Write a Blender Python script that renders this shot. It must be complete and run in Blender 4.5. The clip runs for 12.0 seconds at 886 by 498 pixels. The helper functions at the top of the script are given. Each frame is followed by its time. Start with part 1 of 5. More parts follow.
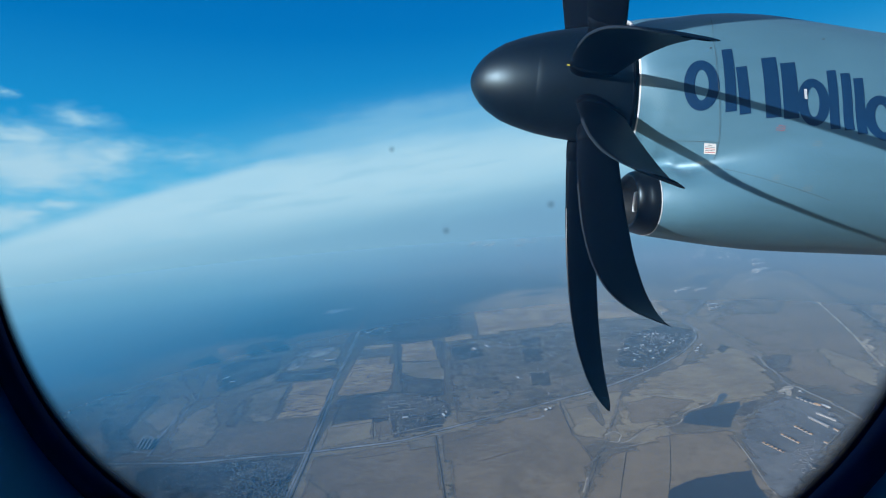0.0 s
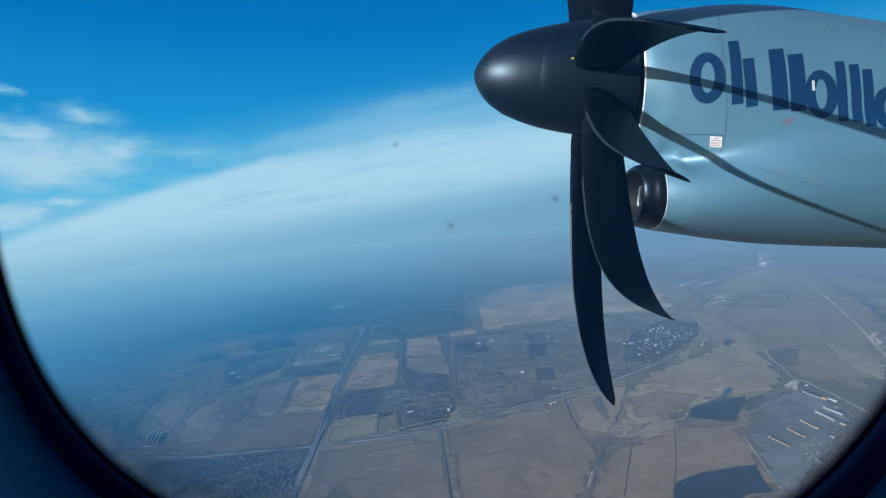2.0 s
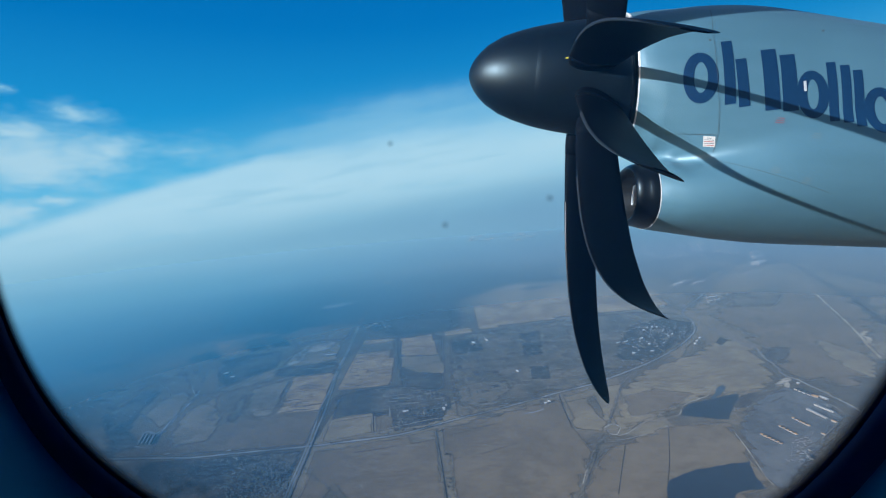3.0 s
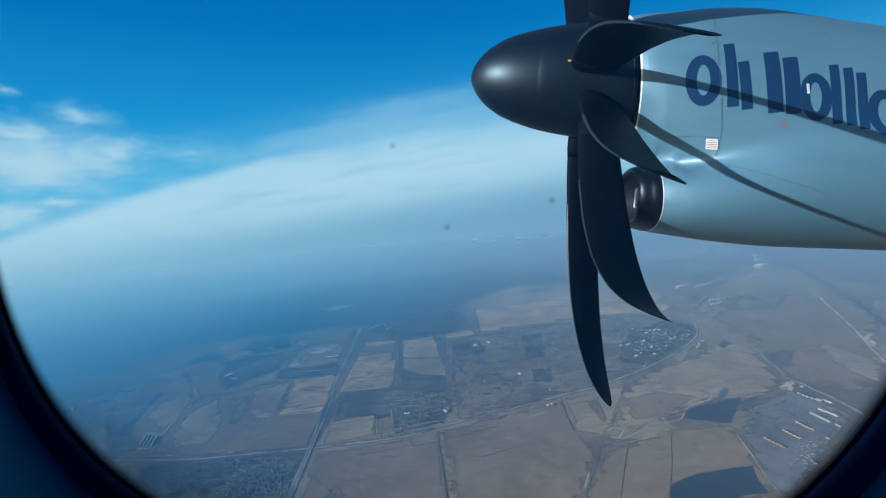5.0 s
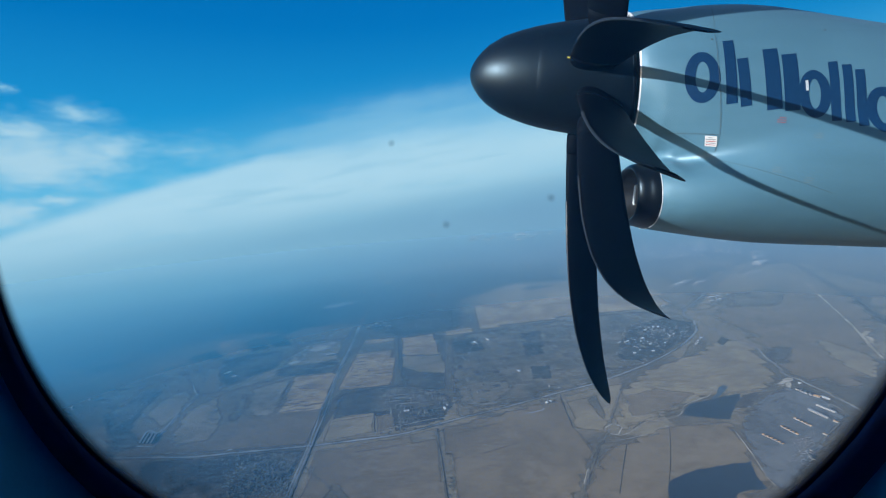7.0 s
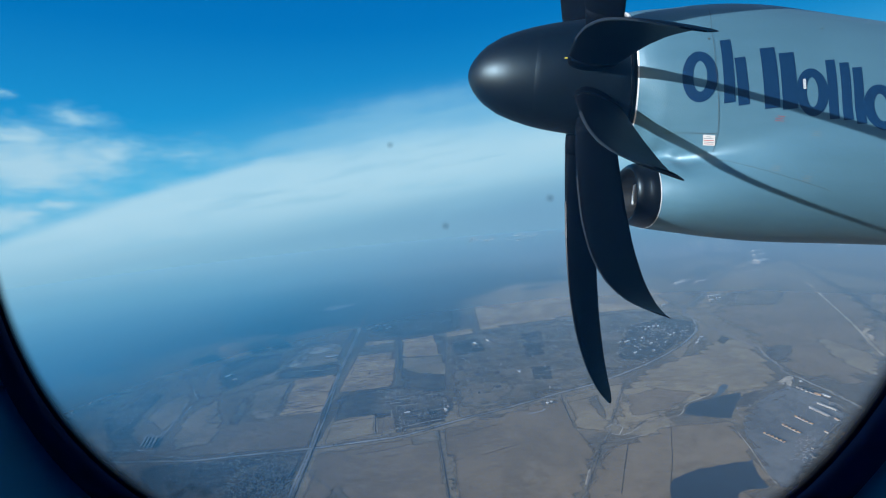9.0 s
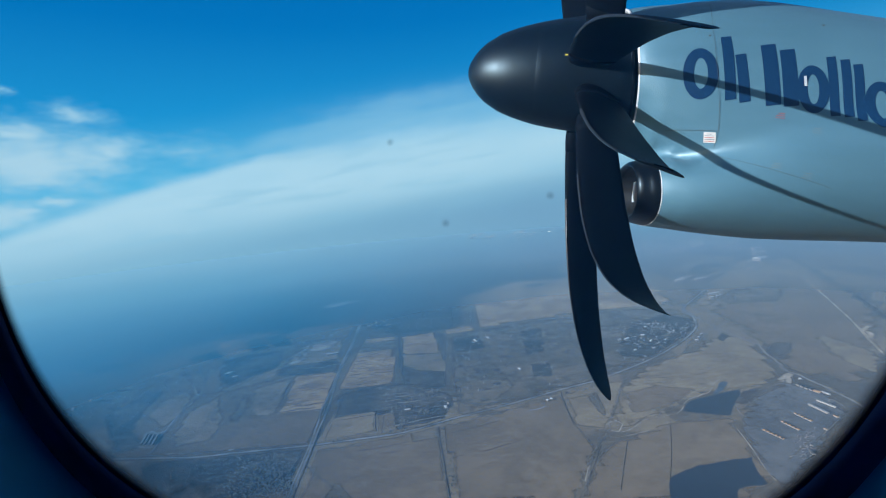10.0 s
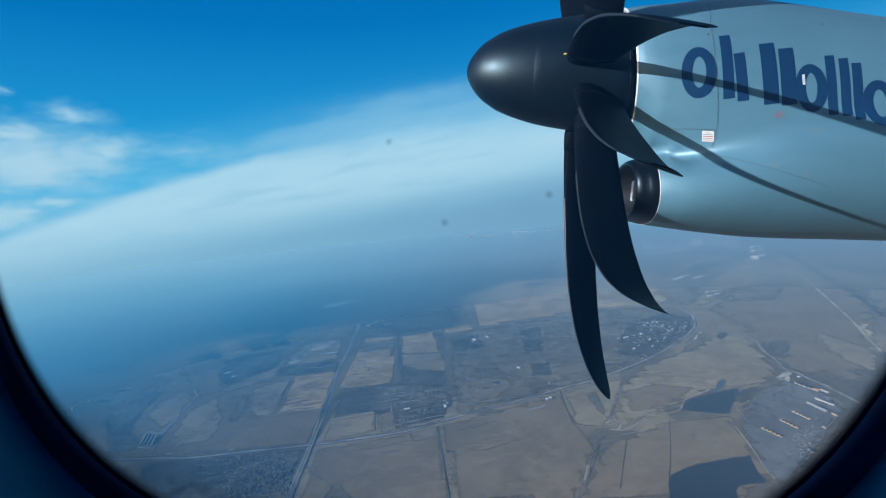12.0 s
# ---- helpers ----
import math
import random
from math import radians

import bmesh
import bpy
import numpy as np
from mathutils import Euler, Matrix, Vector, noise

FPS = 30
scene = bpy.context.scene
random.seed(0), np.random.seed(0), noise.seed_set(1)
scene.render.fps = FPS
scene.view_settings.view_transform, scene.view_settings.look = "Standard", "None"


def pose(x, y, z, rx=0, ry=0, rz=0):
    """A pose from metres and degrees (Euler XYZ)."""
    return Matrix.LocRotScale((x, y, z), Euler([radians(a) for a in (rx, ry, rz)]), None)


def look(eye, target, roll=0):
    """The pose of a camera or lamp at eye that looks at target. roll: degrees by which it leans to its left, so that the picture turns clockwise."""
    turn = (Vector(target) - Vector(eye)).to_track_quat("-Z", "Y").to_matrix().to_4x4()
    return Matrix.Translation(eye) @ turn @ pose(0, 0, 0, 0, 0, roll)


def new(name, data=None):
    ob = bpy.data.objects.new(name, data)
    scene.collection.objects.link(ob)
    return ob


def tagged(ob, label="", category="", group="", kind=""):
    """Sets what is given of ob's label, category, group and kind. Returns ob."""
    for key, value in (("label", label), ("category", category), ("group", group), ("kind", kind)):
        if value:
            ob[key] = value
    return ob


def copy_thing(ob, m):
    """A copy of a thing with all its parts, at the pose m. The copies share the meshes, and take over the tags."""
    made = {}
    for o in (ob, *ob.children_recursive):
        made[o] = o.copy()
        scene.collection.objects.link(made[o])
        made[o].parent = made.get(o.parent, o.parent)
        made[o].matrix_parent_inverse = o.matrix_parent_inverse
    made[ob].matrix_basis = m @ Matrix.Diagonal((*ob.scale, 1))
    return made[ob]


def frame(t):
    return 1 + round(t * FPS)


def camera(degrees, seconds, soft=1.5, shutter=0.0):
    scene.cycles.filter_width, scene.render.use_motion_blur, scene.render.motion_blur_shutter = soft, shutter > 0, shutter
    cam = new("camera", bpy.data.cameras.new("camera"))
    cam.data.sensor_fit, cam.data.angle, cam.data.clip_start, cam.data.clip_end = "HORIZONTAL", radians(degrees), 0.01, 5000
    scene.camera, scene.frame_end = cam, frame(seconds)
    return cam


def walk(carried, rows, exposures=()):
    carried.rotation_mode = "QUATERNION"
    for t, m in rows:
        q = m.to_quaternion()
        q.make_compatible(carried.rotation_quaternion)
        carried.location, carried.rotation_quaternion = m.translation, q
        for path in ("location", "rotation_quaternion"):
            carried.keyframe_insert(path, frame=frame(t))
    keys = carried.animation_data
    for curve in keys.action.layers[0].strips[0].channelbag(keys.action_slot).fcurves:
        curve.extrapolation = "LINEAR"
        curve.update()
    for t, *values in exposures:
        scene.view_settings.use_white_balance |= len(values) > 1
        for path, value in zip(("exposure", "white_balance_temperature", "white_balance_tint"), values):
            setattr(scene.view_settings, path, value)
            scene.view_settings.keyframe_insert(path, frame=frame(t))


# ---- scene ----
from mathutils.geometry import delaunay_2d_cdt

cam = camera(88.6, 12.0, soft=1.1)
ALT = 300.0
# world pose of the eye, and the eye's turn against the cabin (x aft, y outboard, z up)
EYE_POSE = pose(0, 0, ALT, 90 - 5.6, 4.3, 0)
CABIN = EYE_POSE @ pose(0, 0, 0, 90, -6, 8.5).inverted()
# seconds, then small turns of the hand-held camera at its seat: nod, turn, lean
SWAY = [
    (0.0, 0.52, -0.27, 0.09), (0.5, 0.57, 0.27, 0.11), (1.0, 0.14, 0.27, 0.06), (1.5, 0.15, 0.42, -0.13),
    (2.0, -0.09, 0.27, -0.17), (2.5, 0.0, -0.19, -0.08), (3.0, -0.19, -0.37, -0.2), (5.0, 0.09, -0.12, -0.09),
    (5.5, -0.11, 0.02, 0.14), (6.0, 0.0, 0.0, 0.0), (6.5, -0.11, -0.22, 0.04), (7.0, -0.23, -0.23, -0.18),
    (9.0, -0.07, -0.29, -0.67), (9.5, -0.46, -0.44, -0.64), (10.0, -0.41, -0.28, -0.65), (10.5, -0.39, -0.28, -0.8),
    (11.0, -0.53, -0.32, -0.81), (11.5, -0.63, -0.28, -0.78), (12.0, -0.49, -0.41, -0.79),
]
walk(cam, [(t, EYE_POSE @ pose(0, 0, 0, a, b, c)) for t, a, b, c in SWAY], exposures=[(0.0, 0.0, 6150, 9), (12.0, 0.0, 6150, 9)])

# ---- light ----
SUN_WAY = (CABIN.to_3x3() @ Vector((-0.82, -0.48, 0.06))).normalized()
sun = new("sun", bpy.data.lights.new("sun", "SUN"))
sun.data.energy, sun.data.angle, sun.data.color = 8.0, radians(0.5), (1.0, 0.97, 0.93)
sun.matrix_world = look((0, 0, 600), Vector((0, 0, 600)) - SUN_WAY)
world = bpy.data.worlds.new("sky")
scene.world = world
world.use_nodes = True
wn = world.node_tree
sky = wn.nodes.new("ShaderNodeTexSky")
sky.sky_type, sky.sun_disc = "NISHITA", False
sky.ozone_density = 1.6
sky.sun_elevation = math.asin(SUN_WAY.z)
sky.sun_rotation = math.atan2(SUN_WAY.x, SUN_WAY.y)
wn.links.new(sky.outputs[0], wn.nodes["Background"].inputs[0])
wn.nodes["Background"].inputs[1].default_value = 0.145


# ---- materials ----
class Nodes:
    """A short way to write node trees."""

    def __init__(self, name):
        self.mat = bpy.data.materials.new(name)
        self.mat.use_nodes = True
        self.tree = self.mat.node_tree
        self.tree.nodes.clear()
        self.out = self.tree.nodes.new("ShaderNodeOutputMaterial")

    def node(self, kind, **inputs):
        n = self.tree.nodes.new(kind)
        for key, value in inputs.items():
            self.put(n, key.replace("_", " "), value)
        return n

    def put(self, n, key, value):
        socket = n.inputs[int(key)] if key.isdigit() else n.inputs[key]
        if isinstance(value, bpy.types.NodeSocket):
            self.tree.links.new(value, socket)
        else:
            socket.default_value = value

    def maths(self, op, a, b=0.0, clamp=False):
        n = self.tree.nodes.new("ShaderNodeMath")
        n.operation, n.use_clamp = op, clamp
        self.put(n, "0", a)
        self.put(n, "1", b)
        return n.outputs[0]

    def place(self):
        return self.tree.nodes.new("ShaderNodeTexCoord").outputs["Object"]

    def stretch(self, vector, scale, turn=0.0):
        n = self.tree.nodes.new("ShaderNodeMapping")
        self.put(n, "Vector", vector)
        n.inputs["Scale"].default_value = scale
        n.inputs["Rotation"].default_value = (0, 0, radians(turn))
        return n.outputs[0]

    def noise(self, vector, scale, detail=4.0, rough=0.55, warp=0.0):
        n = self.node("ShaderNodeTexNoise", Vector=vector, Scale=scale, Detail=detail, Roughness=rough, Distortion=warp)
        return n.outputs["Fac"]

    def ramp(self, fac, stops):
        n = self.tree.nodes.new("ShaderNodeValToRGB")
        self.put(n, "Fac", fac)
        while len(n.color_ramp.elements) < len(stops):
            n.color_ramp.elements.new(0.5)
        for e, (p, c) in zip(n.color_ramp.elements, stops):
            e.position = p
            e.color = (*c, 1) if isinstance(c, tuple) else (c, c, c, 1)
        return n.outputs["Color"]

    def mix(self, fac, a, b):
        n = self.tree.nodes.new("ShaderNodeMix")
        n.data_type = "RGBA"
        for socket, value in ((n.inputs[0], fac), (n.inputs[6], a), (n.inputs[7], b)):
            if isinstance(value, bpy.types.NodeSocket):
                self.tree.links.new(value, socket)
            else:
                socket.default_value = (*value, 1) if isinstance(value, tuple) else value
        return n.outputs[2]

    def bump(self, height, strength=0.3, distance=0.01):
        return self.node("ShaderNodeBump", Height=height, Strength=strength, Distance=distance).outputs[0]

    def principled(self, colour, rough=0.5, metal=0.0, normal=None, coat=0.0, spec=0.5, tint=None):
        n = self.tree.nodes.new("ShaderNodeBsdfPrincipled")
        self.put(n, "Base Color", (*colour, 1) if isinstance(colour, tuple) else colour)
        self.put(n, "Roughness", rough)
        self.put(n, "Metallic", metal)
        self.put(n, "Coat Weight", coat)
        self.put(n, "Specular IOR Level", spec)
        if tint is not None:
            self.put(n, "Specular Tint", (*tint, 1))
        if normal is not None:
            self.put(n, "Normal", normal)
        return n.outputs[0]

    def done(self, shader):
        self.tree.links.new(shader, self.out.inputs["Surface"])
        return self.mat


def plain(name, colour, rough=0.5, metal=0.0, grain=40.0, vary=0.12, bump=0.05, coat=0.0, spec=0.5, tint=None):
    """A painted or moulded surface with faint grain and blotches."""
    k = Nodes(name)
    p = k.place()
    blotch = k.noise(p, grain * 0.12, 3)
    fine = k.noise(p, grain, 5)
    dark = tuple(c * (1 - vary) for c in colour)
    light = tuple(min(1, c * (1 + vary)) for c in colour)
    tone = k.mix(k.maths("ADD", k.maths("MULTIPLY", blotch, 0.7), k.maths("MULTIPLY", fine, 0.3)), dark, light)
    r = k.maths("ADD", k.maths("MULTIPLY", k.maths("SUBTRACT", fine, 0.5), 0.07), rough, True)
    return k.done(k.principled(tone, r, metal, k.bump(fine, bump, 0.002), coat, spec, tint))


def cowl_paint():
    k = Nodes("silver_paint")
    p = k.place()
    streak = k.noise(k.stretch(p, (0.7, 3.0, 5.0)), 2.2, 5, 0.6, 0.4)
    fine = k.noise(p, 55, 4)
    wave = k.noise(p, 3.0, 2)
    tone = k.mix(k.maths("ADD", k.maths("MULTIPLY", streak, 0.75), k.maths("MULTIPLY", fine, 0.2)),
                 (0.055, 0.142, 0.204), (0.089, 0.202, 0.284))
    r = k.maths("ADD", k.maths("MULTIPLY", streak, 0.12), 0.42)
    return k.done(k.principled(tone, r, 0.15, k.bump(k.maths("ADD", k.maths("MULTIPLY", fine, 0.1), wave), 0.12, 0.01), 0.12))


def soil(name, dark, mid, light, scale=0.012, streak=(1, 1, 1), turn=0.0, rough=0.95, fleck=0.4, span=1.0, soft=True, mottle=0.4):
    """Open ground: broad patches, drawn-out streaks, dark flecks and fine mottling; growth thins out raggedly towards the border."""
    k = Nodes(name)
    p = k.place()
    q = k.stretch(p, streak, turn)
    broad = k.noise(p, scale * 0.4, 3, 0.5, 0.5)
    drawn = k.noise(q, scale * 2.6, 8, 0.72, 0.25)
    fine = k.noise(q, scale * 14, 6, 0.75, 0.3)
    sum_ = k.maths("ADD", k.maths("ADD", k.maths("MULTIPLY", broad, 0.5), k.maths("MULTIPLY", drawn, 0.5 - fleck * 0.4)), k.maths("MULTIPLY", fine, fleck * 0.4))
    deep, bright = tuple(c * (1 - 0.38 * span) for c in dark), tuple(c * (1 + 0.3 * span) for c in light)
    tone = k.ramp(sum_, [(0.41, deep), (0.47, dark), (0.5, mid), (0.54, light), (0.6, bright)])
    spots = k.tree.nodes.new("ShaderNodeMapRange")
    for key, v in (("Value", k.noise(q, scale * 5, 6, 0.7, 0.6)), ("From Min", 0.56), ("From Max", 0.62)):
        k.put(spots, key, v)
    tone = k.mix(k.maths("MULTIPLY", spots.outputs[0], min(1.0, fleck * 1.6 * span)), tone, tuple(c * 0.55 for c in dark))
    # small dry tufts and dark weeds
    for shift, low, to in ((31.0, 0.55, tuple(c * 1.3 for c in light)), (77.0, 0.55, tuple(c * 0.62 for c in dark))):
        moved = k.tree.nodes.new("ShaderNodeVectorMath")
        k.tree.links.new(k.stretch(p, (0.4, 1, 1), turn), moved.inputs[0])
        moved.inputs[1].default_value = (shift, shift * 2, 0)
        tuft_at = k.tree.nodes.new("ShaderNodeMapRange")
        for key, v in (("Value", k.noise(moved.outputs[0], 0.2, 4, 0.6, 0.4)), ("From Min", low), ("From Max", low + 0.08)):
            k.put(tuft_at, key, v)
        tone = k.mix(k.maths("MULTIPLY", tuft_at.outputs[0], mottle), tone, to)
    tone = k.mix(0.05, tone, (0.14, 0.155, 0.175))
    body = k.principled(tone, rough, 0.0, k.bump(fine, 0.3, 1.0), spec=0.15)
    if not soft:
        return k.done(body)
    cover = k.tree.nodes.new("ShaderNodeAttribute")
    cover.attribute_name = "cover"
    inner = cover.outputs["Fac"]
    tuft = k.noise(p, 0.14, 5, 0.65, 0.4)
    grown = k.tree.nodes.new("ShaderNodeMapRange")
    grown.interpolation_type = "SMOOTHSTEP"
    for key, v in (("Value", k.maths("ADD", inner, k.maths("MULTIPLY", k.maths("MULTIPLY", k.maths("SUBTRACT", tuft, 0.5), 1.5), k.maths("SUBTRACT", 1.0, inner)))), ("From Min", 0.12), ("From Max", 0.8)):
        k.put(grown, key, v)
    m = k.node("ShaderNodeMixShader", Fac=grown.outputs[0])
    k.tree.links.new(k.node("ShaderNodeBsdfTransparent").outputs[0], m.inputs[1])
    k.tree.links.new(body, m.inputs[2])
    return k.done(m.outputs[0])


def country():
    """The land at large: strips and blocks of field, scrub and bare earth, each with its own mottling."""
    k = Nodes("farmland")
    p = k.place()
    warp = k.tree.nodes.new("ShaderNodeVectorMath")
    warp.operation = "MULTIPLY_ADD"
    n = k.node("ShaderNodeTexNoise", Vector=p, Scale=0.004, Detail=3.0)
    k.tree.links.new(n.outputs["Color"], warp.inputs[0])
    warp.inputs[1].default_value = (90, 90, 0)
    k.tree.links.new(p, warp.inputs[2])
    cells = k.tree.nodes.new("ShaderNodeTexVoronoi")
    cells.distance = "CHEBYCHEV"
    k.put(cells, "Vector", k.stretch(warp.outputs[0], (1, 0.62, 1), 12))
    k.put(cells, "Scale", 0.0065)
    block = k.node("ShaderNodeSeparateColor", Color=cells.outputs["Color"]).outputs[0]
    drawn = k.noise(k.stretch(p, (0.45, 1.0, 1), -10), 0.035, 8, 0.72, 0.3)
    fine = k.noise(k.stretch(p, (0.6, 1.0, 1), -10), 0.22, 6, 0.75)
    broad = k.noise(p, 0.0022, 3)
    value = k.maths("ADD", k.maths("ADD", k.maths("MULTIPLY", block, 0.18), k.maths("MULTIPLY", drawn, 0.34)),
                    k.maths("ADD", k.maths("MULTIPLY", fine, 0.34), k.maths("MULTIPLY", broad, 0.16)))
    tone = k.ramp(value, [(0.36, (0.085, 0.075, 0.062)), (0.45, (0.135, 0.112, 0.083)), (0.53, (0.205, 0.165, 0.112)), (0.63, (0.32, 0.255, 0.165))])
    tone = k.mix(0.05, tone, (0.14, 0.155, 0.175))
    return k.done(k.principled(tone, 0.95, 0.0, k.bump(fine, 0.3, 1.0), spec=0.15))


def haze_paint():
    """Painted distance haze: a sheet that turns more opaque with distance, bluer over the wooded side and greyer over
    the town's side.
    """
    k = Nodes("painted_haze")
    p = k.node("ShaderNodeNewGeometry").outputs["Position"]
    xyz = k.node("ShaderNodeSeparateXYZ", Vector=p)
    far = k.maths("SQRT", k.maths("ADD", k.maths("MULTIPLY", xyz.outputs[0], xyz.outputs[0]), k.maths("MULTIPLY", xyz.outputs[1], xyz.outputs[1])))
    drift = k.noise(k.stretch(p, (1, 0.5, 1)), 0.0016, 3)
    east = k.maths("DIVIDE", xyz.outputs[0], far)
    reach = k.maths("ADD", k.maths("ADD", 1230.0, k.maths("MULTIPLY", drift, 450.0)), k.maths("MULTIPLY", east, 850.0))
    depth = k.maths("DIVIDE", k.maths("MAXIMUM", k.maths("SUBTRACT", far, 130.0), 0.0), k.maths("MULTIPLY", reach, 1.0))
    # opacity of the painted haze, from the level distance below the eye
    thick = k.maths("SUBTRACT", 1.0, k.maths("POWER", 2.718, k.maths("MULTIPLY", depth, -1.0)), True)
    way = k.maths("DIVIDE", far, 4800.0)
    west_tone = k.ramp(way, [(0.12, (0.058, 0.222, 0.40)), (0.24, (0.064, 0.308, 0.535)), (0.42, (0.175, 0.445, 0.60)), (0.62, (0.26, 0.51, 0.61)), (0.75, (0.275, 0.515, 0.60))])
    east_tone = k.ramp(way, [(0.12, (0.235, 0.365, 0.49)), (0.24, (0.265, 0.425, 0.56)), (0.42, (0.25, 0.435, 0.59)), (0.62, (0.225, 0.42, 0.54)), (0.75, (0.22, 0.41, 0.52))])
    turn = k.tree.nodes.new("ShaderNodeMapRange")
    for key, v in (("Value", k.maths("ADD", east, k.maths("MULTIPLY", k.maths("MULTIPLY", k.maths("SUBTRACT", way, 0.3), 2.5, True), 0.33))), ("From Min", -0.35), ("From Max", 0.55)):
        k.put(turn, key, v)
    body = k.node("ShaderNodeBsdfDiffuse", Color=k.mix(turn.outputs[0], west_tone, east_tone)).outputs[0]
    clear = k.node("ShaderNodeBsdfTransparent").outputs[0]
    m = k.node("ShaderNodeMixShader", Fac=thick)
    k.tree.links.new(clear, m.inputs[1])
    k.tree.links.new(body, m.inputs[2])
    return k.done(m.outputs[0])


def sky_cloth():
    """The far sky: deep blue above, a slanting bank of pale cloud over the skyline and loose clouds over it."""
    k = Nodes("far_sky")
    p = k.node("ShaderNodeNewGeometry").outputs["Position"]
    xyz = k.node("ShaderNodeSeparateXYZ", Vector=p)
    x, y = xyz.outputs[0], xyz.outputs[1]
    z = k.maths("SUBTRACT", xyz.outputs[2], ALT)
    level = k.maths("SQRT", k.maths("ADD", k.maths("MULTIPLY", x, x), k.maths("MULTIPLY", y, y)))
    az = k.maths("MULTIPLY", k.maths("ARCTAN2", x, y), 57.2958)
    el = k.maths("MULTIPLY", k.maths("ARCTAN2", z, level), 57.2958)
    flat = k.node("ShaderNodeCombineXYZ", X=az, Y=k.maths("MULTIPLY", el, 2.2)).outputs[0]
    leaning = k.maths("SUBTRACT", el, k.maths("MULTIPLY", az, 0.13))
    slope = k.node("ShaderNodeCombineXYZ", X=k.maths("MULTIPLY", az, 0.45), Y=k.maths("MULTIPLY", leaning, 4.0)).outputs[0]
    wisps = k.noise(slope, 0.09, 5, 0.55, 0.5)
    puffs = k.noise(flat, 0.12, 7, 0.56, 0.35)
    fine = k.noise(flat, 0.35, 6, 0.6)
    bearing = k.maths("DIVIDE", k.maths("ADD", az, 60.0), 120.0)

    def between(value, low, high, to=1.0, smooth=True):
        n = k.tree.nodes.new("ShaderNodeMapRange")
        n.interpolation_type = "SMOOTHSTEP" if smooth else "LINEAR"
        for key, v in (("Value", value), ("From Min", low), ("From Max", high), ("To Max", to)):
            k.put(n, key, v)
        return n.outputs[0]

    blue = k.ramp(k.maths("DIVIDE", k.maths("ADD", el, 2.0), 30.0), [(0.0, (0.12, 0.46, 0.66)), (0.2, (0.065, 0.46, 0.75)), (0.45, (0.02, 0.30, 0.63)), (0.75, (0.006, 0.184, 0.50)), (1.0, (0.004, 0.142, 0.445))])
    # the top of the bank and of the thinner veil over it, in twentieths of degrees over the level, from one side of the view to the other
    top = k.maths("MULTIPLY", k.ramp(bearing, [(0.0, 0.0), (0.128, 0.0), (0.15, 0.055), (0.207, 0.16), (0.2475, 0.235), (0.304, 0.31), (0.327, 0.355), (0.4025, 0.42), (0.475, 0.48), (0.56, 0.485), (0.63, 0.48), (1.0, 0.42)]), 20.0)
    veil_top = k.maths("MULTIPLY", k.ramp(bearing, [(0.0, 0.0), (0.26, 0.24), (0.33, 0.47), (0.414, 0.635), (0.461, 0.71), (0.54, 0.695), (0.63, 0.635), (1.0, 0.5)]), 20.0)
    stir = k.maths("ADD", k.maths("MULTIPLY", k.maths("SUBTRACT", wisps, 0.5), 3.4), k.maths("MULTIPLY", k.maths("SUBTRACT", fine, 0.5), 1.6))
    veil_in = k.maths("ADD", k.maths("SUBTRACT", veil_top, el), k.maths("MULTIPLY", stir, 1.3))
    veil = k.maths("MULTIPLY", between(veil_in, -1.4, 3.6), k.maths("ADD", 0.38, k.maths("MULTIPLY", wisps, 0.5)))
    tone = k.mix(veil, blue, (0.29, 0.575, 0.755))
    # thin whitening of the blue low over the bank
    tone = k.mix(between(k.maths("SUBTRACT", k.maths("ADD", top, 7.0), el), 0.0, 7.0, 0.22), tone, (0.22, 0.56, 0.76))
    # the bank is crisp on one side and soft on the other; its foot sinks into grey-blue haze along a slanting line
    bank_in = k.maths("DIVIDE", k.maths("ADD", k.maths("SUBTRACT", top, el), k.maths("MULTIPLY", stir, k.maths("ADD", 0.3, between(az, -30.0, 0.0, 0.6)))), k.maths("ADD", 0.75, between(az, -24.0, 0.0, 1.5)))
    bank = k.maths("MULTIPLY", between(bank_in, -0.6, 1.4), k.maths("ADD", 0.74, k.maths("MULTIPLY", puffs, 0.4)), True)
    foot = k.maths("SUBTRACT", k.maths("SUBTRACT", el, k.maths("MULTIPLY", az, 0.085)), 0.9)
    depth = k.maths("ADD", foot, k.maths("MULTIPLY", k.maths("SUBTRACT", wisps, 0.5), 1.6))
    pale = k.ramp(k.maths("DIVIDE", k.maths("ADD", depth, 5.0), 15.0), [(0.0, (0.17, 0.37, 0.54)), (0.2, (0.235, 0.465, 0.625)), (0.31, (0.32, 0.565, 0.70)), (0.42, (0.40, 0.65, 0.77)), (0.56, (0.47, 0.715, 0.82)), (0.8, (0.44, 0.70, 0.82)), (1.0, (0.38, 0.66, 0.81))])
    # long faint streaks inside the bank
    streak = between(k.noise(slope, 0.16, 4, 0.55, 0.3), 0.48, 0.68, 0.5)
    milky = k.mix(streak, pale, (0.29, 0.56, 0.71))
    tone = k.mix(bank, tone, milky)
    # loose clouds around one bearing: bearing, height, breadth and depth in degrees, and density
    swirl = k.node("ShaderNodeSeparateColor", Color=k.node("ShaderNodeTexNoise", Vector=flat, Scale=0.13, Detail=7.0, Roughness=0.6).outputs["Color"])
    caz = k.maths("ADD", az, k.maths("MULTIPLY", k.maths("SUBTRACT", swirl.outputs[0], 0.5), 9.0))
    cel = k.maths("ADD", el, k.maths("MULTIPLY", k.maths("SUBTRACT", swirl.outputs[1], 0.5), 5.0))
    near = None
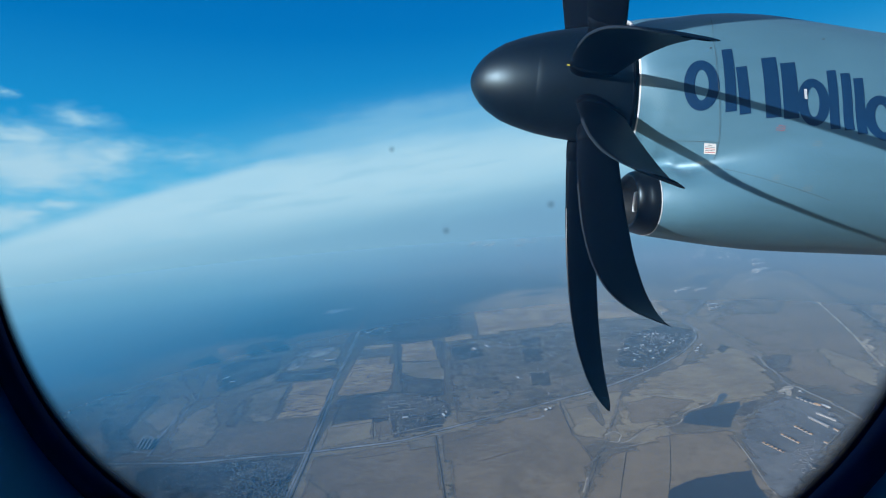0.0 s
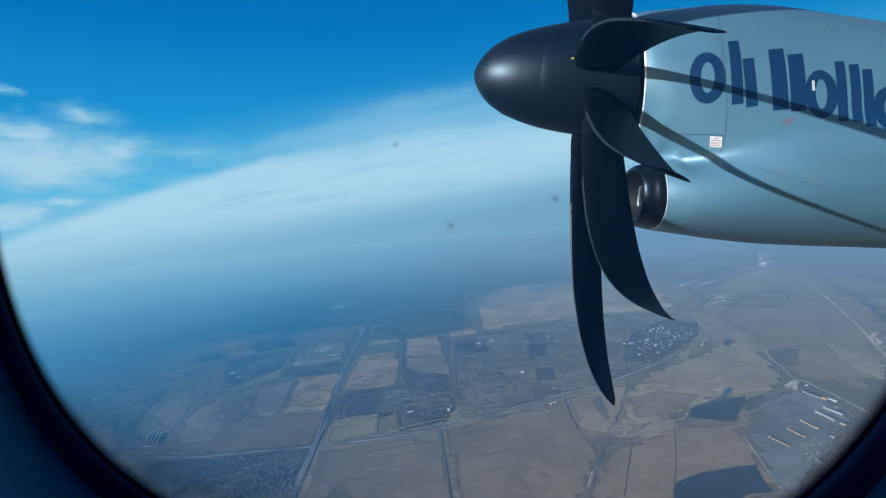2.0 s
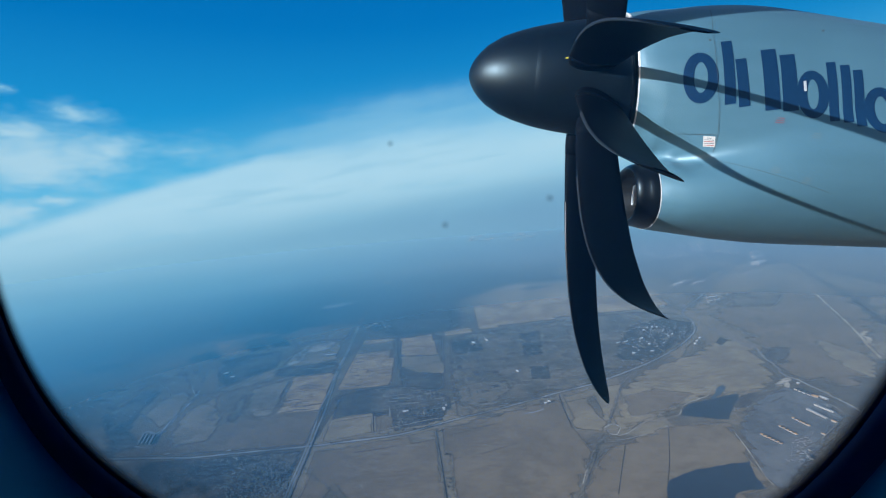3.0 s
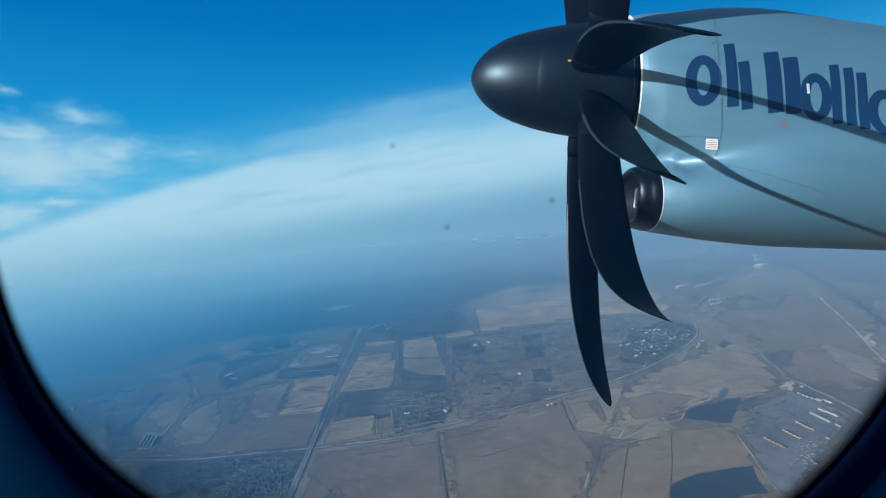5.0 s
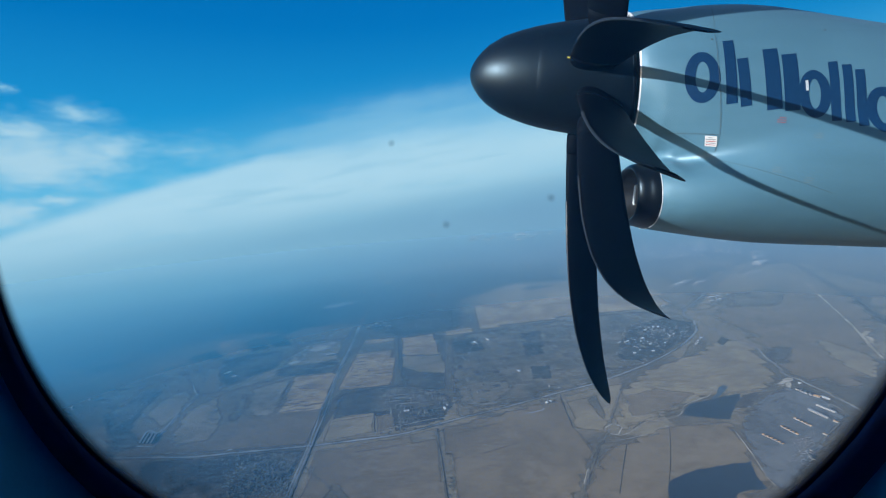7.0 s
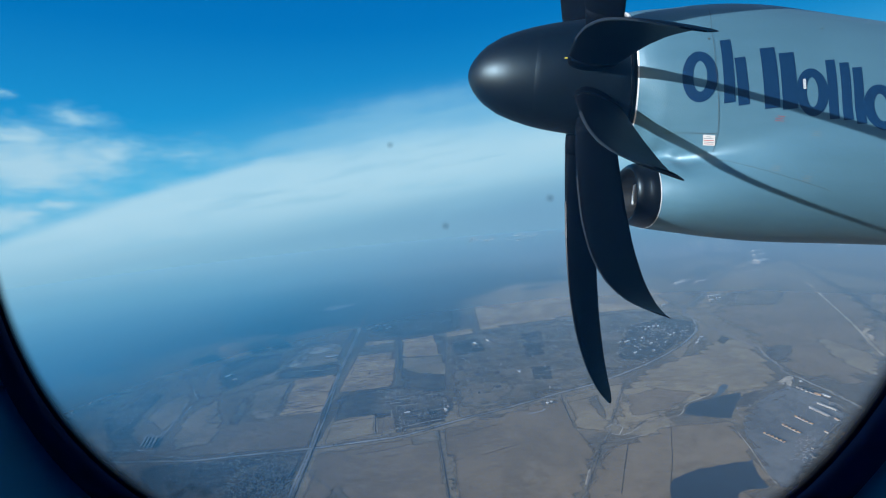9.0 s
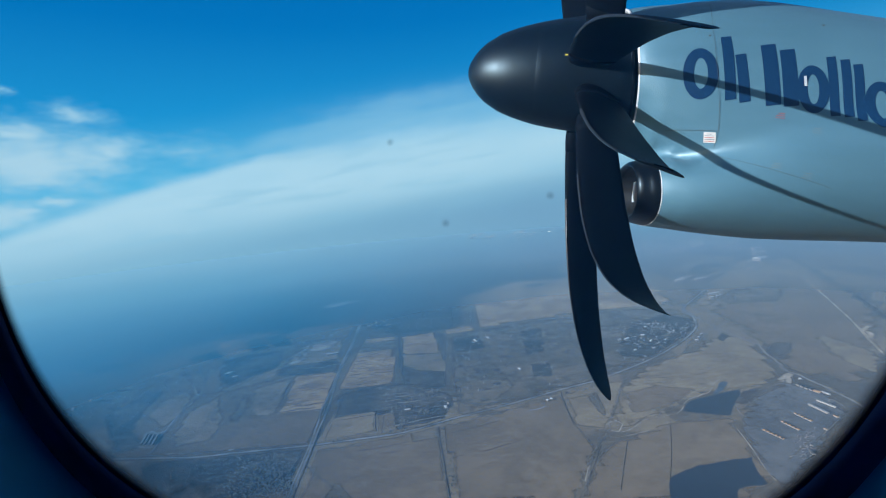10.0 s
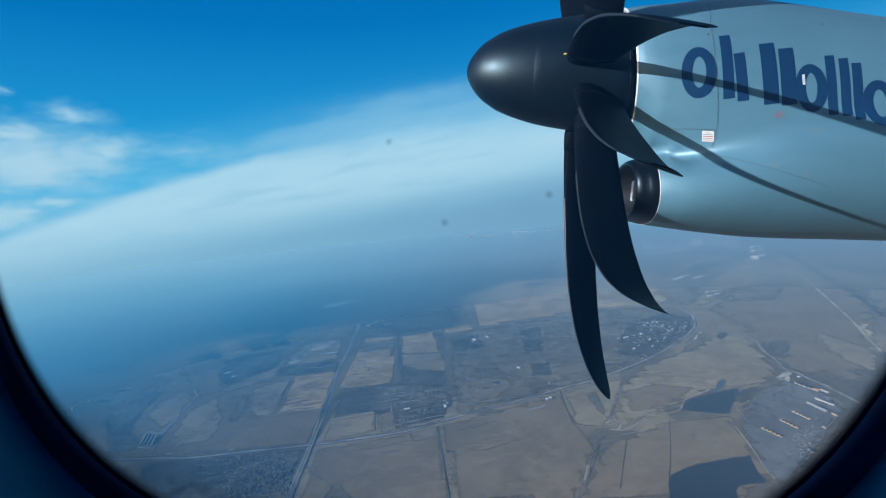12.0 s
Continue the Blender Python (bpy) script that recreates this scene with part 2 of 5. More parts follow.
    for a0, e0, wa, we, dense in ((-41.0, 7.2, 9.0, 3.2, 1.0), (-42.5, 9.6, 5.5, 1.9, 0.8), (-35.5, 8.0, 7.0, 3.0, 0.6), (-28.5, 7.8, 8.0, 2.4, 0.34), (-44.0, 2.2, 3.6, 1.7, 0.95), (-39.6, 3.1, 5.0, 1.0, 0.55), (-43.0, 13.5, 1.3, 0.9, 0.45), (-37.0, 11.4, 7.0, 2.2, 0.3)):
        px, py = k.maths("DIVIDE", k.maths("SUBTRACT", caz, a0), wa), k.maths("DIVIDE", k.maths("SUBTRACT", cel, e0), we)
        blob = k.maths("SUBTRACT", dense, k.maths("SQRT", k.maths("ADD", k.maths("MULTIPLY", px, px), k.maths("MULTIPLY", py, py))))
        near = blob if near is None else k.maths("MAXIMUM", near, blob)
    cover = k.maths("ADD", k.maths("MULTIPLY", k.maths("MAXIMUM", near, -0.95), 0.62), k.maths("ADD", k.maths("MULTIPLY", puffs, 0.7), k.maths("MULTIPLY", fine, 0.65)))
    thin = between(cover, 0.32, 0.98, 0.62)
    thick = between(cover, 0.64, 1.22, 0.9)
    tone = k.mix(thin, tone, (0.26, 0.58, 0.76))
    tone = k.mix(thick, tone, (0.47, 0.70, 0.80))
    west = between(k.maths("SINE", k.maths("MULTIPLY", az, 0.0174533)), 0.2, -0.65, smooth=False)
    tone = k.mix(between(foot, 0.6, -4.2, smooth=False), tone, k.mix(west, (0.195, 0.39, 0.55), (0.25, 0.505, 0.65)))
    return k.done(k.node("ShaderNodeEmission", Color=tone, Strength=1.0).outputs[0])


def pane_glass(cx, cz, a, b, n, d):
    """Thin clear acrylic; its dark rim fades inwards, painted in place of the seal's blurred edge."""
    k = Nodes("cabin_window_acrylic")
    xyz = k.node("ShaderNodeSeparateXYZ", Vector=k.place())
    u = k.maths("POWER", k.maths("ABSOLUTE", k.maths("DIVIDE", k.maths("SUBTRACT", xyz.outputs[0], cx * d), a * d)), n)
    v = k.maths("POWER", k.maths("ABSOLUTE", k.maths("DIVIDE", k.maths("SUBTRACT", xyz.outputs[2], cz * d), b * d)), n)
    edge = k.maths("POWER", k.maths("ADD", u, v), 1.0 / n)
    rim = k.tree.nodes.new("ShaderNodeMapRange")
    rim.interpolation_type = "SMOOTHSTEP"
    for key, value in (("Value", edge), ("From Min", 0.985), ("From Max", 1.012)):
        k.put(rim, key, value)
    clear = k.node("ShaderNodeBsdfTransparent", Color=(0.985, 0.99, 0.995, 1)).outputs[0]
    gloss = k.node("ShaderNodeBsdfGlossy", Roughness=0.02).outputs[0]
    m = k.node("ShaderNodeMixShader", Fac=k.maths("MULTIPLY", k.node("ShaderNodeFresnel", IOR=1.2).outputs[0], 0.4))
    k.tree.links.new(clear, m.inputs[1])
    k.tree.links.new(gloss, m.inputs[2])
    # scuffed acrylic scatters a little daylight; its blue tint stands in for veiling glare
    scuff_glare = k.node("ShaderNodeBsdfTranslucent", Color=(0.10, 0.5, 0.95, 1)).outputs[0]
    m0 = k.node("ShaderNodeMixShader", Fac=k.maths("ADD", 0.043, k.maths("MULTIPLY", k.noise(k.place(), 14.0, 4), 0.026)))
    k.tree.links.new(m.outputs[0], m0.inputs[1])
    k.tree.links.new(scuff_glare, m0.inputs[2])
    m = m0
    black = k.principled((0.006, 0.026, 0.11), 0.8, spec=0.2)
    # unevenly darker towards the rim in the lowest part of the pane
    near_rim, low = k.tree.nodes.new("ShaderNodeMapRange"), k.tree.nodes.new("ShaderNodeMapRange")
    for n_, value, a0, a1 in ((near_rim, edge, 0.87, 1.0), (low, xyz.outputs[2], -0.40 * d, -0.60 * d)):
        n_.interpolation_type = "SMOOTHSTEP"
        for key, v_ in (("Value", value), ("From Min", a0), ("From Max", a1)):
            k.put(n_, key, v_)
    corner_dark = k.maths("MULTIPLY", k.maths("MULTIPLY", near_rim.outputs[0], low.outputs[0]), k.maths("ADD", 0.12, k.maths("MULTIPLY", k.noise(k.place(), 60.0, 4), 0.55)))
    m3 = k.node("ShaderNodeMixShader", Fac=corner_dark)
    k.tree.links.new(m.outputs[0], m3.inputs[1])
    k.tree.links.new(black, m3.inputs[2])
    m = m3
    m2 = k.node("ShaderNodeMixShader", Fac=rim.outputs[0])
    k.tree.links.new(m.outputs[0], m2.inputs[1])
    k.tree.links.new(black, m2.inputs[2])
    return k.done(m2.outputs[0])


def speck_dirt():
    k = Nodes("dust")
    p = k.place()
    r = k.node("ShaderNodeVectorMath")
    r.operation = "LENGTH"
    k.put(r, "0", p)
    fade = k.maths("MULTIPLY", k.maths("SUBTRACT", 1.0, k.maths("DIVIDE", r.outputs["Value"], 0.0013), True), 0.34)
    m = k.node("ShaderNodeMixShader", Fac=fade)
    k.tree.links.new(k.node("ShaderNodeBsdfTransparent").outputs[0], m.inputs[1])
    k.tree.links.new(k.principled((0.05, 0.07, 0.08), 0.9), m.inputs[2])
    return k.done(m.outputs[0])


def housing(name, tones, rough=0.8):
    """Paint or roofing whose tone differs from one house to the next."""
    k = Nodes(name)
    rnd = k.node("ShaderNodeObjectInfo").outputs["Random"]
    fine = k.noise(k.place(), 1.5, 3)
    tone = k.ramp(rnd, [(i / max(1, len(tones) - 1), t) for i, t in enumerate(tones)])
    tone = k.mix(k.maths("MULTIPLY", fine, 0.35), tone, (0.12, 0.12, 0.12))
    return k.done(k.principled(tone, rough, spec=0.2))


def housing_many(name, tones, rough=0.85):
    k = Nodes(name)
    rnd = k.node("ShaderNodeNewGeometry").outputs["Random Per Island"]
    return k.done(k.principled(k.ramp(rnd, [(i / (len(tones) - 1), t) for i, t in enumerate(tones)]), rough, spec=0.2))


COWL = cowl_paint()
PROP_BLACK = plain("black_composite", (0.003, 0.0043, 0.007), 0.5, 0.0, 60, 0.25, 0.08, spec=0.025, tint=(0.55, 0.8, 1.0))
SPINNER_BLACK = plain("black_spinner_paint", (0.001, 0.0035, 0.008), 0.42, 0.0, 45, 0.2, 0.02, spec=0.42, tint=(0.55, 0.8, 0.98))
HUB_BLACK = plain("matt_black_hub", (0.002, 0.0032, 0.0055), 0.46, 0.0, 45, 0.2, 0.02, spec=0.14, tint=(0.45, 0.72, 1.0))
WORN_EDGE = plain("worn_blade_edge", (0.008, 0.011, 0.016), 0.5, 0.2, 70, 0.2, 0.1)
STEEL = plain("worn_steel", (0.42, 0.42, 0.42), 0.35, 0.9, 70, 0.2, 0.1)
RUBBER = plain("intake_boot_rubber", (0.002, 0.003, 0.005), 0.34, 0.0, 80, 0.2, 0.1, spec=0.3, tint=(0.6, 0.82, 1.0))
DUCT = plain("duct_lining", (0.03, 0.036, 0.042), 0.35, 0.6, 40, 0.2, 0.1)
NAVY = plain("navy_marking_paint", (0.004, 0.027, 0.078), 0.42, 0.0, 30, 0.15, 0.03, spec=0.3)
BARE_EDGE = plain("bright_bare_edge", (0.52, 0.56, 0.6), 0.4, 0.2, 60, 0.1, 0.05)
SEAM = plain("seam_sealant", (0.05, 0.068, 0.08), 0.7, 0.0, 60, 0.2, 0.05)
WHITE = plain("white_placard", (0.5, 0.52, 0.53), 0.5, 0.0, 60, 0.05, 0.02)
RED = plain("red_print", (0.35, 0.05, 0.05), 0.5, 0.0, 60, 0.1, 0.02)
PRINT = plain("grey_print", (0.14, 0.18, 0.2), 0.5, 0.0, 60, 0.1, 0.02)
YELLOW = plain("yellow_mark", (0.4, 0.34, 0.03), 0.5, 0.0, 60, 0.1, 0.02)
SEAL = plain("black_window_seal", (0.006, 0.028, 0.12), 0.75, 0.0, 200, 0.2, 0.1)
REVEAL = plain("cabin_plastic", (0.08, 0.46, 0.72), 0.55, 0.0, 300, 0.06, 0.1)
FARMLAND = country()
STRAW = soil("straw_field", (0.37, 0.256, 0.137), (0.45, 0.312, 0.164), (0.53, 0.37, 0.196), 0.024, (0.45, 1, 1), -4, fleck=0.2, span=0.4)
STUBBLE = soil("stubble_field", (0.265, 0.21, 0.134), (0.30, 0.238, 0.152), (0.338, 0.268, 0.171), 0.024, (0.5, 1, 1), -6, fleck=0.2, span=0.4)
ROUGH = soil("rough_grazing", (0.13, 0.11, 0.079), (0.165, 0.137, 0.098), (0.2, 0.165, 0.117), 0.03, (0.6, 1, 1), -6, fleck=0.4, span=0.7)
BROWN = soil("brown_pasture", (0.196, 0.149, 0.096), (0.215, 0.163, 0.105), (0.235, 0.179, 0.116), 0.024, (0.85, 1, 1), 12, fleck=0.08, span=0.25)
SCRUB = soil("bare_scrub", (0.066, 0.061, 0.058), (0.098, 0.087, 0.077), (0.14, 0.121, 0.10), 0.035, (0.6, 1, 1), -12, fleck=0.6)
WOOD = soil("bare_woodland", (0.022, 0.028, 0.03), (0.036, 0.042, 0.042), (0.055, 0.058, 0.055), 0.03, (1, 1, 1), 0, fleck=0.6)
PALE_EARTH = soil("pale_bare_earth", (0.26, 0.22, 0.17), (0.38, 0.325, 0.255), (0.5, 0.435, 0.345), 0.05, (1, 1, 1), 0)
CHALK = soil("whitened_rubble", (0.42, 0.41, 0.39), (0.52, 0.51, 0.49), (0.62, 0.61, 0.59), 0.05, soft=False)
YARD = soil("concrete_yard", (0.118, 0.121, 0.128), (0.145, 0.147, 0.152), (0.17, 0.171, 0.174), 0.03, (1, 0.7, 1), 25, fleck=0.25, span=0.4)
ASPHALT = soil("road_asphalt", (0.235, 0.235, 0.235), (0.28, 0.278, 0.275), (0.325, 0.32, 0.315), 0.05, soft=False, mottle=0.1)
SAND = soil("sandy_track", (0.42, 0.33, 0.225), (0.52, 0.42, 0.295), (0.62, 0.51, 0.37), 0.05)
VERGE = soil("road_verge", (0.12, 0.107, 0.087), (0.165, 0.145, 0.117), (0.21, 0.183, 0.146), 0.05)
DITCH = soil("ditch_hedge", (0.03, 0.03, 0.028), (0.05, 0.047, 0.042), (0.075, 0.068, 0.058), 0.06)
POND = plain("pond_water", (0.014, 0.018, 0.028), 0.45, 0.0, 0.02, 0.2, 0.02)
SHALLOW = plain("shallow_water", (0.05, 0.072, 0.095), 0.5, 0.0, 0.1, 0.3, 0.02)
PALE_POND = plain("pale_lake_ice", (0.38, 0.42, 0.46), 0.5, 0.0, 0.02, 0.15, 0.02)
HAZE_PAINT = haze_paint()
FAR_SKY = sky_cloth()
DUST = speck_dirt()
HOUSE_WALL = housing("house_plaster", [(0.24, 0.23, 0.215), (0.18, 0.16, 0.145), (0.3, 0.29, 0.275), (0.16, 0.13, 0.1)])
HOUSE_ROOF = housing("house_roofing", [(0.08, 0.085, 0.1), (0.14, 0.145, 0.16), (0.13, 0.09, 0.078), (0.19, 0.185, 0.185), (0.08, 0.08, 0.09)])
MANY_ROOFS = housing_many("village_roofing", [(0.07, 0.075, 0.085), (0.16, 0.165, 0.175), (0.12, 0.09, 0.075), (0.22, 0.22, 0.225), (0.09, 0.09, 0.1)])
MANY_PALE = housing_many("village_pale", [(0.14, 0.14, 0.145), (0.3, 0.29, 0.275), (0.2, 0.17, 0.14), (0.42, 0.41, 0.395)])
MANY_WHITE = housing_many("town_blocks", [(0.18, 0.19, 0.205), (0.4, 0.41, 0.42), (0.26, 0.26, 0.26), (0.58, 0.58, 0.575)])
SHED_WHITE = housing("white_sheet_roof", [(0.72, 0.73, 0.74), (0.85, 0.85, 0.85)])
SHED_PALE = housing("pale_sheet_roof", [(0.24, 0.245, 0.25), (0.42, 0.425, 0.43)])
SHED_GREY = housing("grey_sheet_roof", [(0.07, 0.075, 0.085), (0.13, 0.137, 0.146)])
SHED_DARK = housing("tarred_roof", [(0.012, 0.014, 0.018), (0.025, 0.027, 0.032)])
SHED_OCHRE = housing("ochre_sheet_roof", [(0.56, 0.31, 0.12), (0.62, 0.36, 0.15)])
PLOT_DARK = housing_many("garden_plots", [(0.05, 0.047, 0.045), (0.16, 0.135, 0.105), (0.075, 0.068, 0.062), (0.1, 0.09, 0.078), (0.26, 0.225, 0.17), (0.06, 0.055, 0.05)], 0.95)
PLOT_TAN = housing_many("field_plots", [(0.12, 0.1, 0.07), (0.3, 0.245, 0.16), (0.19, 0.155, 0.105), (0.08, 0.07, 0.055), (0.24, 0.195, 0.13)], 0.95)
LINE_DARK = housing_many("dark_borders", [(0.03, 0.03, 0.029), (0.06, 0.055, 0.048), (0.045, 0.042, 0.038)], 0.95)
LINE_BROWN = housing_many("brown_streaks", [(0.09, 0.078, 0.062), (0.13, 0.108, 0.08), (0.07, 0.062, 0.052)], 0.95)
PLOT_YARD = housing_many("yard_concrete", [(0.10, 0.105, 0.112), (0.15, 0.153, 0.158), (0.12, 0.123, 0.128), (0.17, 0.172, 0.175)], 0.9)
LINE_DRY = housing_many("dry_grass_streaks", [(0.27, 0.215, 0.14), (0.33, 0.262, 0.17)], 0.95)
LINE_PALE = housing_many("pale_banks", [(0.3, 0.26, 0.2), (0.42, 0.37, 0.3), (0.24, 0.21, 0.165)], 0.95)
TWIGS = housing_many("bare_twigs", [(0.03, 0.032, 0.03), (0.06, 0.055, 0.047), (0.045, 0.043, 0.04)])


# ---- building helpers ----
def mesh_of(bm, name, smooth=False):
    bmesh.ops.recalc_face_normals(bm, faces=bm.faces)
    me = bpy.data.meshes.new(name)
    bm.to_mesh(me)
    bm.free()
    if smooth:
        me.polygons.foreach_set("use_smooth", [True] * len(me.polygons))
    return me


def part(name, bm, material, parent=None, label="", smooth=False):
    me = mesh_of(bm, name, smooth) if isinstance(bm, bmesh.types.BMesh) else bm
    if not me.materials:
        me.materials.append(material)
    ob = new(name, me)
    ob.parent = parent
    return tagged(ob, label)


def holder(name, matrix, label, category, group="", kind=""):
    ob = new(name)
    ob.empty_display_size = 0.2
    ob.matrix_world = matrix
    return tagged(ob, label, category, group, kind)


def loft(rings, cap_start=False, cap_end=False):
    """A skin over closed rings of equal length."""
    bm = bmesh.new()
    vs = [[bm.verts.new(p) for p in ring] for ring in rings]
    n = len(vs[0])
    for a, b in zip(vs, vs[1:]):
        for i in range(n):
            bm.faces.new((a[i], a[(i + 1) % n], b[(i + 1) % n], b[i]))
    if cap_start:
        bm.faces.new(vs[0])
    if cap_end:
        bm.faces.new(vs[-1])
    return bm


def ring_x(x, r, n=64, y=0.0, z=0.0):
    return [(x, y + r * math.sin(2 * math.pi * i / n), z + r * math.cos(2 * math.pi * i / n)) for i in range(n)]


def lerp_table(table, x):
    for (x0, *a), (x1, *b) in zip(table, table[1:]):
        if x <= x1:
            f = max(0.0, (x - x0) / (x1 - x0))
            return [p + (q - p) * f for p, q in zip(a, b)]
    return list(table[-1][1:])


def glide_table(table, x):
    """The same with no kinks at the rows."""
    i = max(0, min(len(table) - 2, sum(1 for row in table if row[0] <= x) - 1))
    rows = [table[max(0, i - 1)], table[i], table[i + 1], table[min(len(table) - 1, i + 2)]]
    h = rows[2][0] - rows[1][0]
    t = max(0.0, min(1.0, (x - rows[1][0]) / h))
    out = []
    for c in range(1, len(table[0])):
        m1 = (rows[2][c] - rows[0][c]) / max(1e-6, rows[2][0] - rows[0][0]) * h
        m2 = (rows[3][c] - rows[1][c]) / max(1e-6, rows[3][0] - rows[1][0]) * h
        out.append((2 * t ** 3 - 3 * t ** 2 + 1) * rows[1][c] + (t ** 3 - 2 * t ** 2 + t) * m1 + (3 * t ** 2 - 2 * t ** 3) * rows[2][c] + (t ** 3 - t ** 2) * m2)
    return out


# ---- cabin window ----
WIN_D, WIN_CX, WIN_CZ, WIN_A, WIN_B, WIN_N = 0.12, -0.283, 0.749, 1.166, 1.484, 2.645


def oval(scale, y, n=96, grow=0.0):
    out = []
    for i in range(n):
        a = 2 * math.pi * i / n
        c, s = math.cos(a), math.sin(a)
        x = math.copysign(abs(c) ** (2 / WIN_N), c) * (WIN_A * WIN_D * scale + grow) + WIN_CX * WIN_D
        z = math.copysign(abs(s) ** (2 / WIN_N), s) * (WIN_B * WIN_D * scale + grow) + WIN_CZ * WIN_D
        out.append((x, y, z))
    return out


def cabin_window():
    w = holder("window_1", CABIN, "oval cabin window with black seal and plastic surround", "window", kind="structure")
    seal = loft([oval(1.04, WIN_D + 0.0006), oval(1.013, WIN_D), oval(1.025, WIN_D - 0.0012), oval(1.055, WIN_D - 0.0015), oval(1.065, WIN_D + 0.001)])
    part("window_seal", seal, SEAL, w, "black rubber window seal", True)
    reveal = loft([oval(1.057, WIN_D + 0.0005), oval(1.095, WIN_D - 0.006), oval(1.16, WIN_D - 0.03), oval(1.25, WIN_D - 0.065), oval(1.36, 0.035), oval(1.44, 0.026)])
    part("window_reveal", reveal, REVEAL, w, "dim moulded plastic window surround", True)
    bm = bmesh.new()
    bm.faces.new([bm.verts.new(p) for p in oval(1.03, WIN_D + 0.0008)])
    pane = part("pane", bm, pane_glass(WIN_CX, WIN_CZ, WIN_A, WIN_B, WIN_N, WIN_D), w, "clear acrylic pane with dark edge")
    pane.visible_shadow = False
    # specks of dirt on the pane
    for u, v, size in ((-0.127, 0.198, 0.75), (0.017, 0.026, 1.2), (0.238, 0.105, 1.5)):
        d = WIN_D + 0.0002
        b = bmesh.new()
        bmesh.ops.create_circle(b, cap_ends=True, segments=20, radius=0.0013 * size, matrix=Matrix.Rotation(radians(90), 4, "X"))
        s = part("dust_speck", b, DUST, w, "speck of dust on the pane")
        s.location = ((u - 0.16) * d, d, v * d + 0.003)
    for u, v, wide, tall, lean in ((-0.757, -0.632, 1.6, 1.3, 20), (-0.70, -0.628, 1.5, 1.0, 0), (-0.668, -0.638, 2.6, 1.5, -15), (-0.61, -0.655, 3.2, 1.2, -10), (-0.735, -0.65, 3.0, 1.0, -25)):
        b = bmesh.new()
        bmesh.ops.create_circle(b, cap_ends=True, segments=20, radius=0.0013, matrix=Matrix.Rotation(radians(90), 4, "X"))
        s = part("smudge", b, DUST, w, "dark blurred smudge on the pane")
        s.matrix_basis = pose(u * WIN_D, WIN_D + 0.0002, v * WIN_D, 0, lean, 0) @ Matrix.Diagonal((wide, 1, tall, 1))
    # lining and outer skin of the fuselage tube, both pierced by the window
    for name, radius, near, hole, material, label in (("wall_cabin", 1.25, 0.027, 1.435, REVEAL, "plain curved plastic cabin lining round the window"),
                                                      ("wall_fuselage", 1.36, 0.137, 1.28, COWL, "plain silver-grey fuselage skin round the window")):
        bm = fuselage_shell(radius, near, hole)
        ob = part(name, bm, material, smooth=False)
        ob.matrix_world = CABIN
        tagged(ob, label, "wall", kind="structure")


def fuselage_shell(radius, near, hole, length=2.6, n=192):
    """A closed tube along the cabin with the window's oval left out: the sheet is laid out flat round the window, then rolled up."""
    bm = bmesh.new()
    cx, cz = WIN_CX * WIN_D, WIN_CZ * WIN_D
    inner = [(x - cx, z - cz) for x, _, z in oval(hole, 0.0, n)]
    half = math.pi * radius
    outer = []
    for u, v in inner:
        k = min(length / max(1e-6, abs(u)), half / max(1e-6, abs(v)))
        outer.append((u * k, v * k))

    def roll(u, v):
        a = v / radius
        return (cx + u, near - radius + radius * math.cos(a), cz + radius * math.sin(a))

    rows = []
    for j in range(33):
        f = (j / 32) ** 1.6
        rows.append([bm.verts.new(roll(p[0] + (q[0] - p[0]) * f, p[1] + (q[1] - p[1]) * f)) for p, q in zip(inner, outer)])
    for a, b in zip(rows, rows[1:]):
        for i in range(n):
            bm.faces.new((a[i], b[i], b[(i + 1) % n], a[(i + 1) % n]))
    for end in (-length, length):
        bm.faces.new([bm.verts.new(roll(end, 2 * math.pi * radius * i / 48)) for i in range(48)])
    return bm


# ---- engine ----
HUB = Vector((0.525, 3.263, 1.272))
HUB_POSE = CABIN @ Matrix.Translation(HUB)
# aft of the hub: top, bottom, half width, squareness
BODY = [
    (0.13, 0.405, -0.415, 0.415, 2.0), (0.17, 0.415, -0.435, 0.435, 2.0), (0.24, 0.425, -0.47, 0.455, 2.05), (0.36, 0.436, -0.54, 0.475, 2.1),
    (0.50, 0.45, -0.62, 0.49, 2.2), (0.70, 0.46, -0.74, 0.50, 2.3), (0.90, 0.45, -0.86, 0.508, 2.4), (1.10, 0.418, -0.94, 0.513, 2.5),
    (1.30, 0.386, -0.96, 0.52, 2.5), (1.6, 0.342, -0.96, 0.52, 2.5), (2.2, 0.26, -0.92, 0.51, 2.5), (3.2, 0.12, -0.82, 0.46, 2.4),
]


# the lower lobe behind the chin intake: middle height, half height, half width
LOBE = [(0.30, -0.786, 0.215, 0.352), (0.36, -0.785, 0.219, 0.384), (0.42, -0.781, 0.226, 0.410), (0.50, -0.785, 0.2255, 0.438), (0.62, -0.772, 0.2445, 0.467),
        (0.80, -0.735, 0.29, 0.493), (1.10, -0.66, 0.369, 0.508), (1.6, -0.56, 0.44, 0.51), (2.2, -0.5, 0.46, 0.50), (3.2, -0.45, 0.41, 0.45)]
JOIN = 0.335


def rake_back(ring):
    """The spinner's base and the cowl's front stand in a plane that leans back towards its foot."""
    out = []
    for x, y, z in ring:
        k = max(0.0, min(1.0, (x + 0.45) / 0.5 if x < 0.13 else (JOIN - x) / (JOIN - 0.13)))
        out.append((x + 0.165 * (0.03 - z) * k * k * (3 - 2 * k), y, z))
    return out


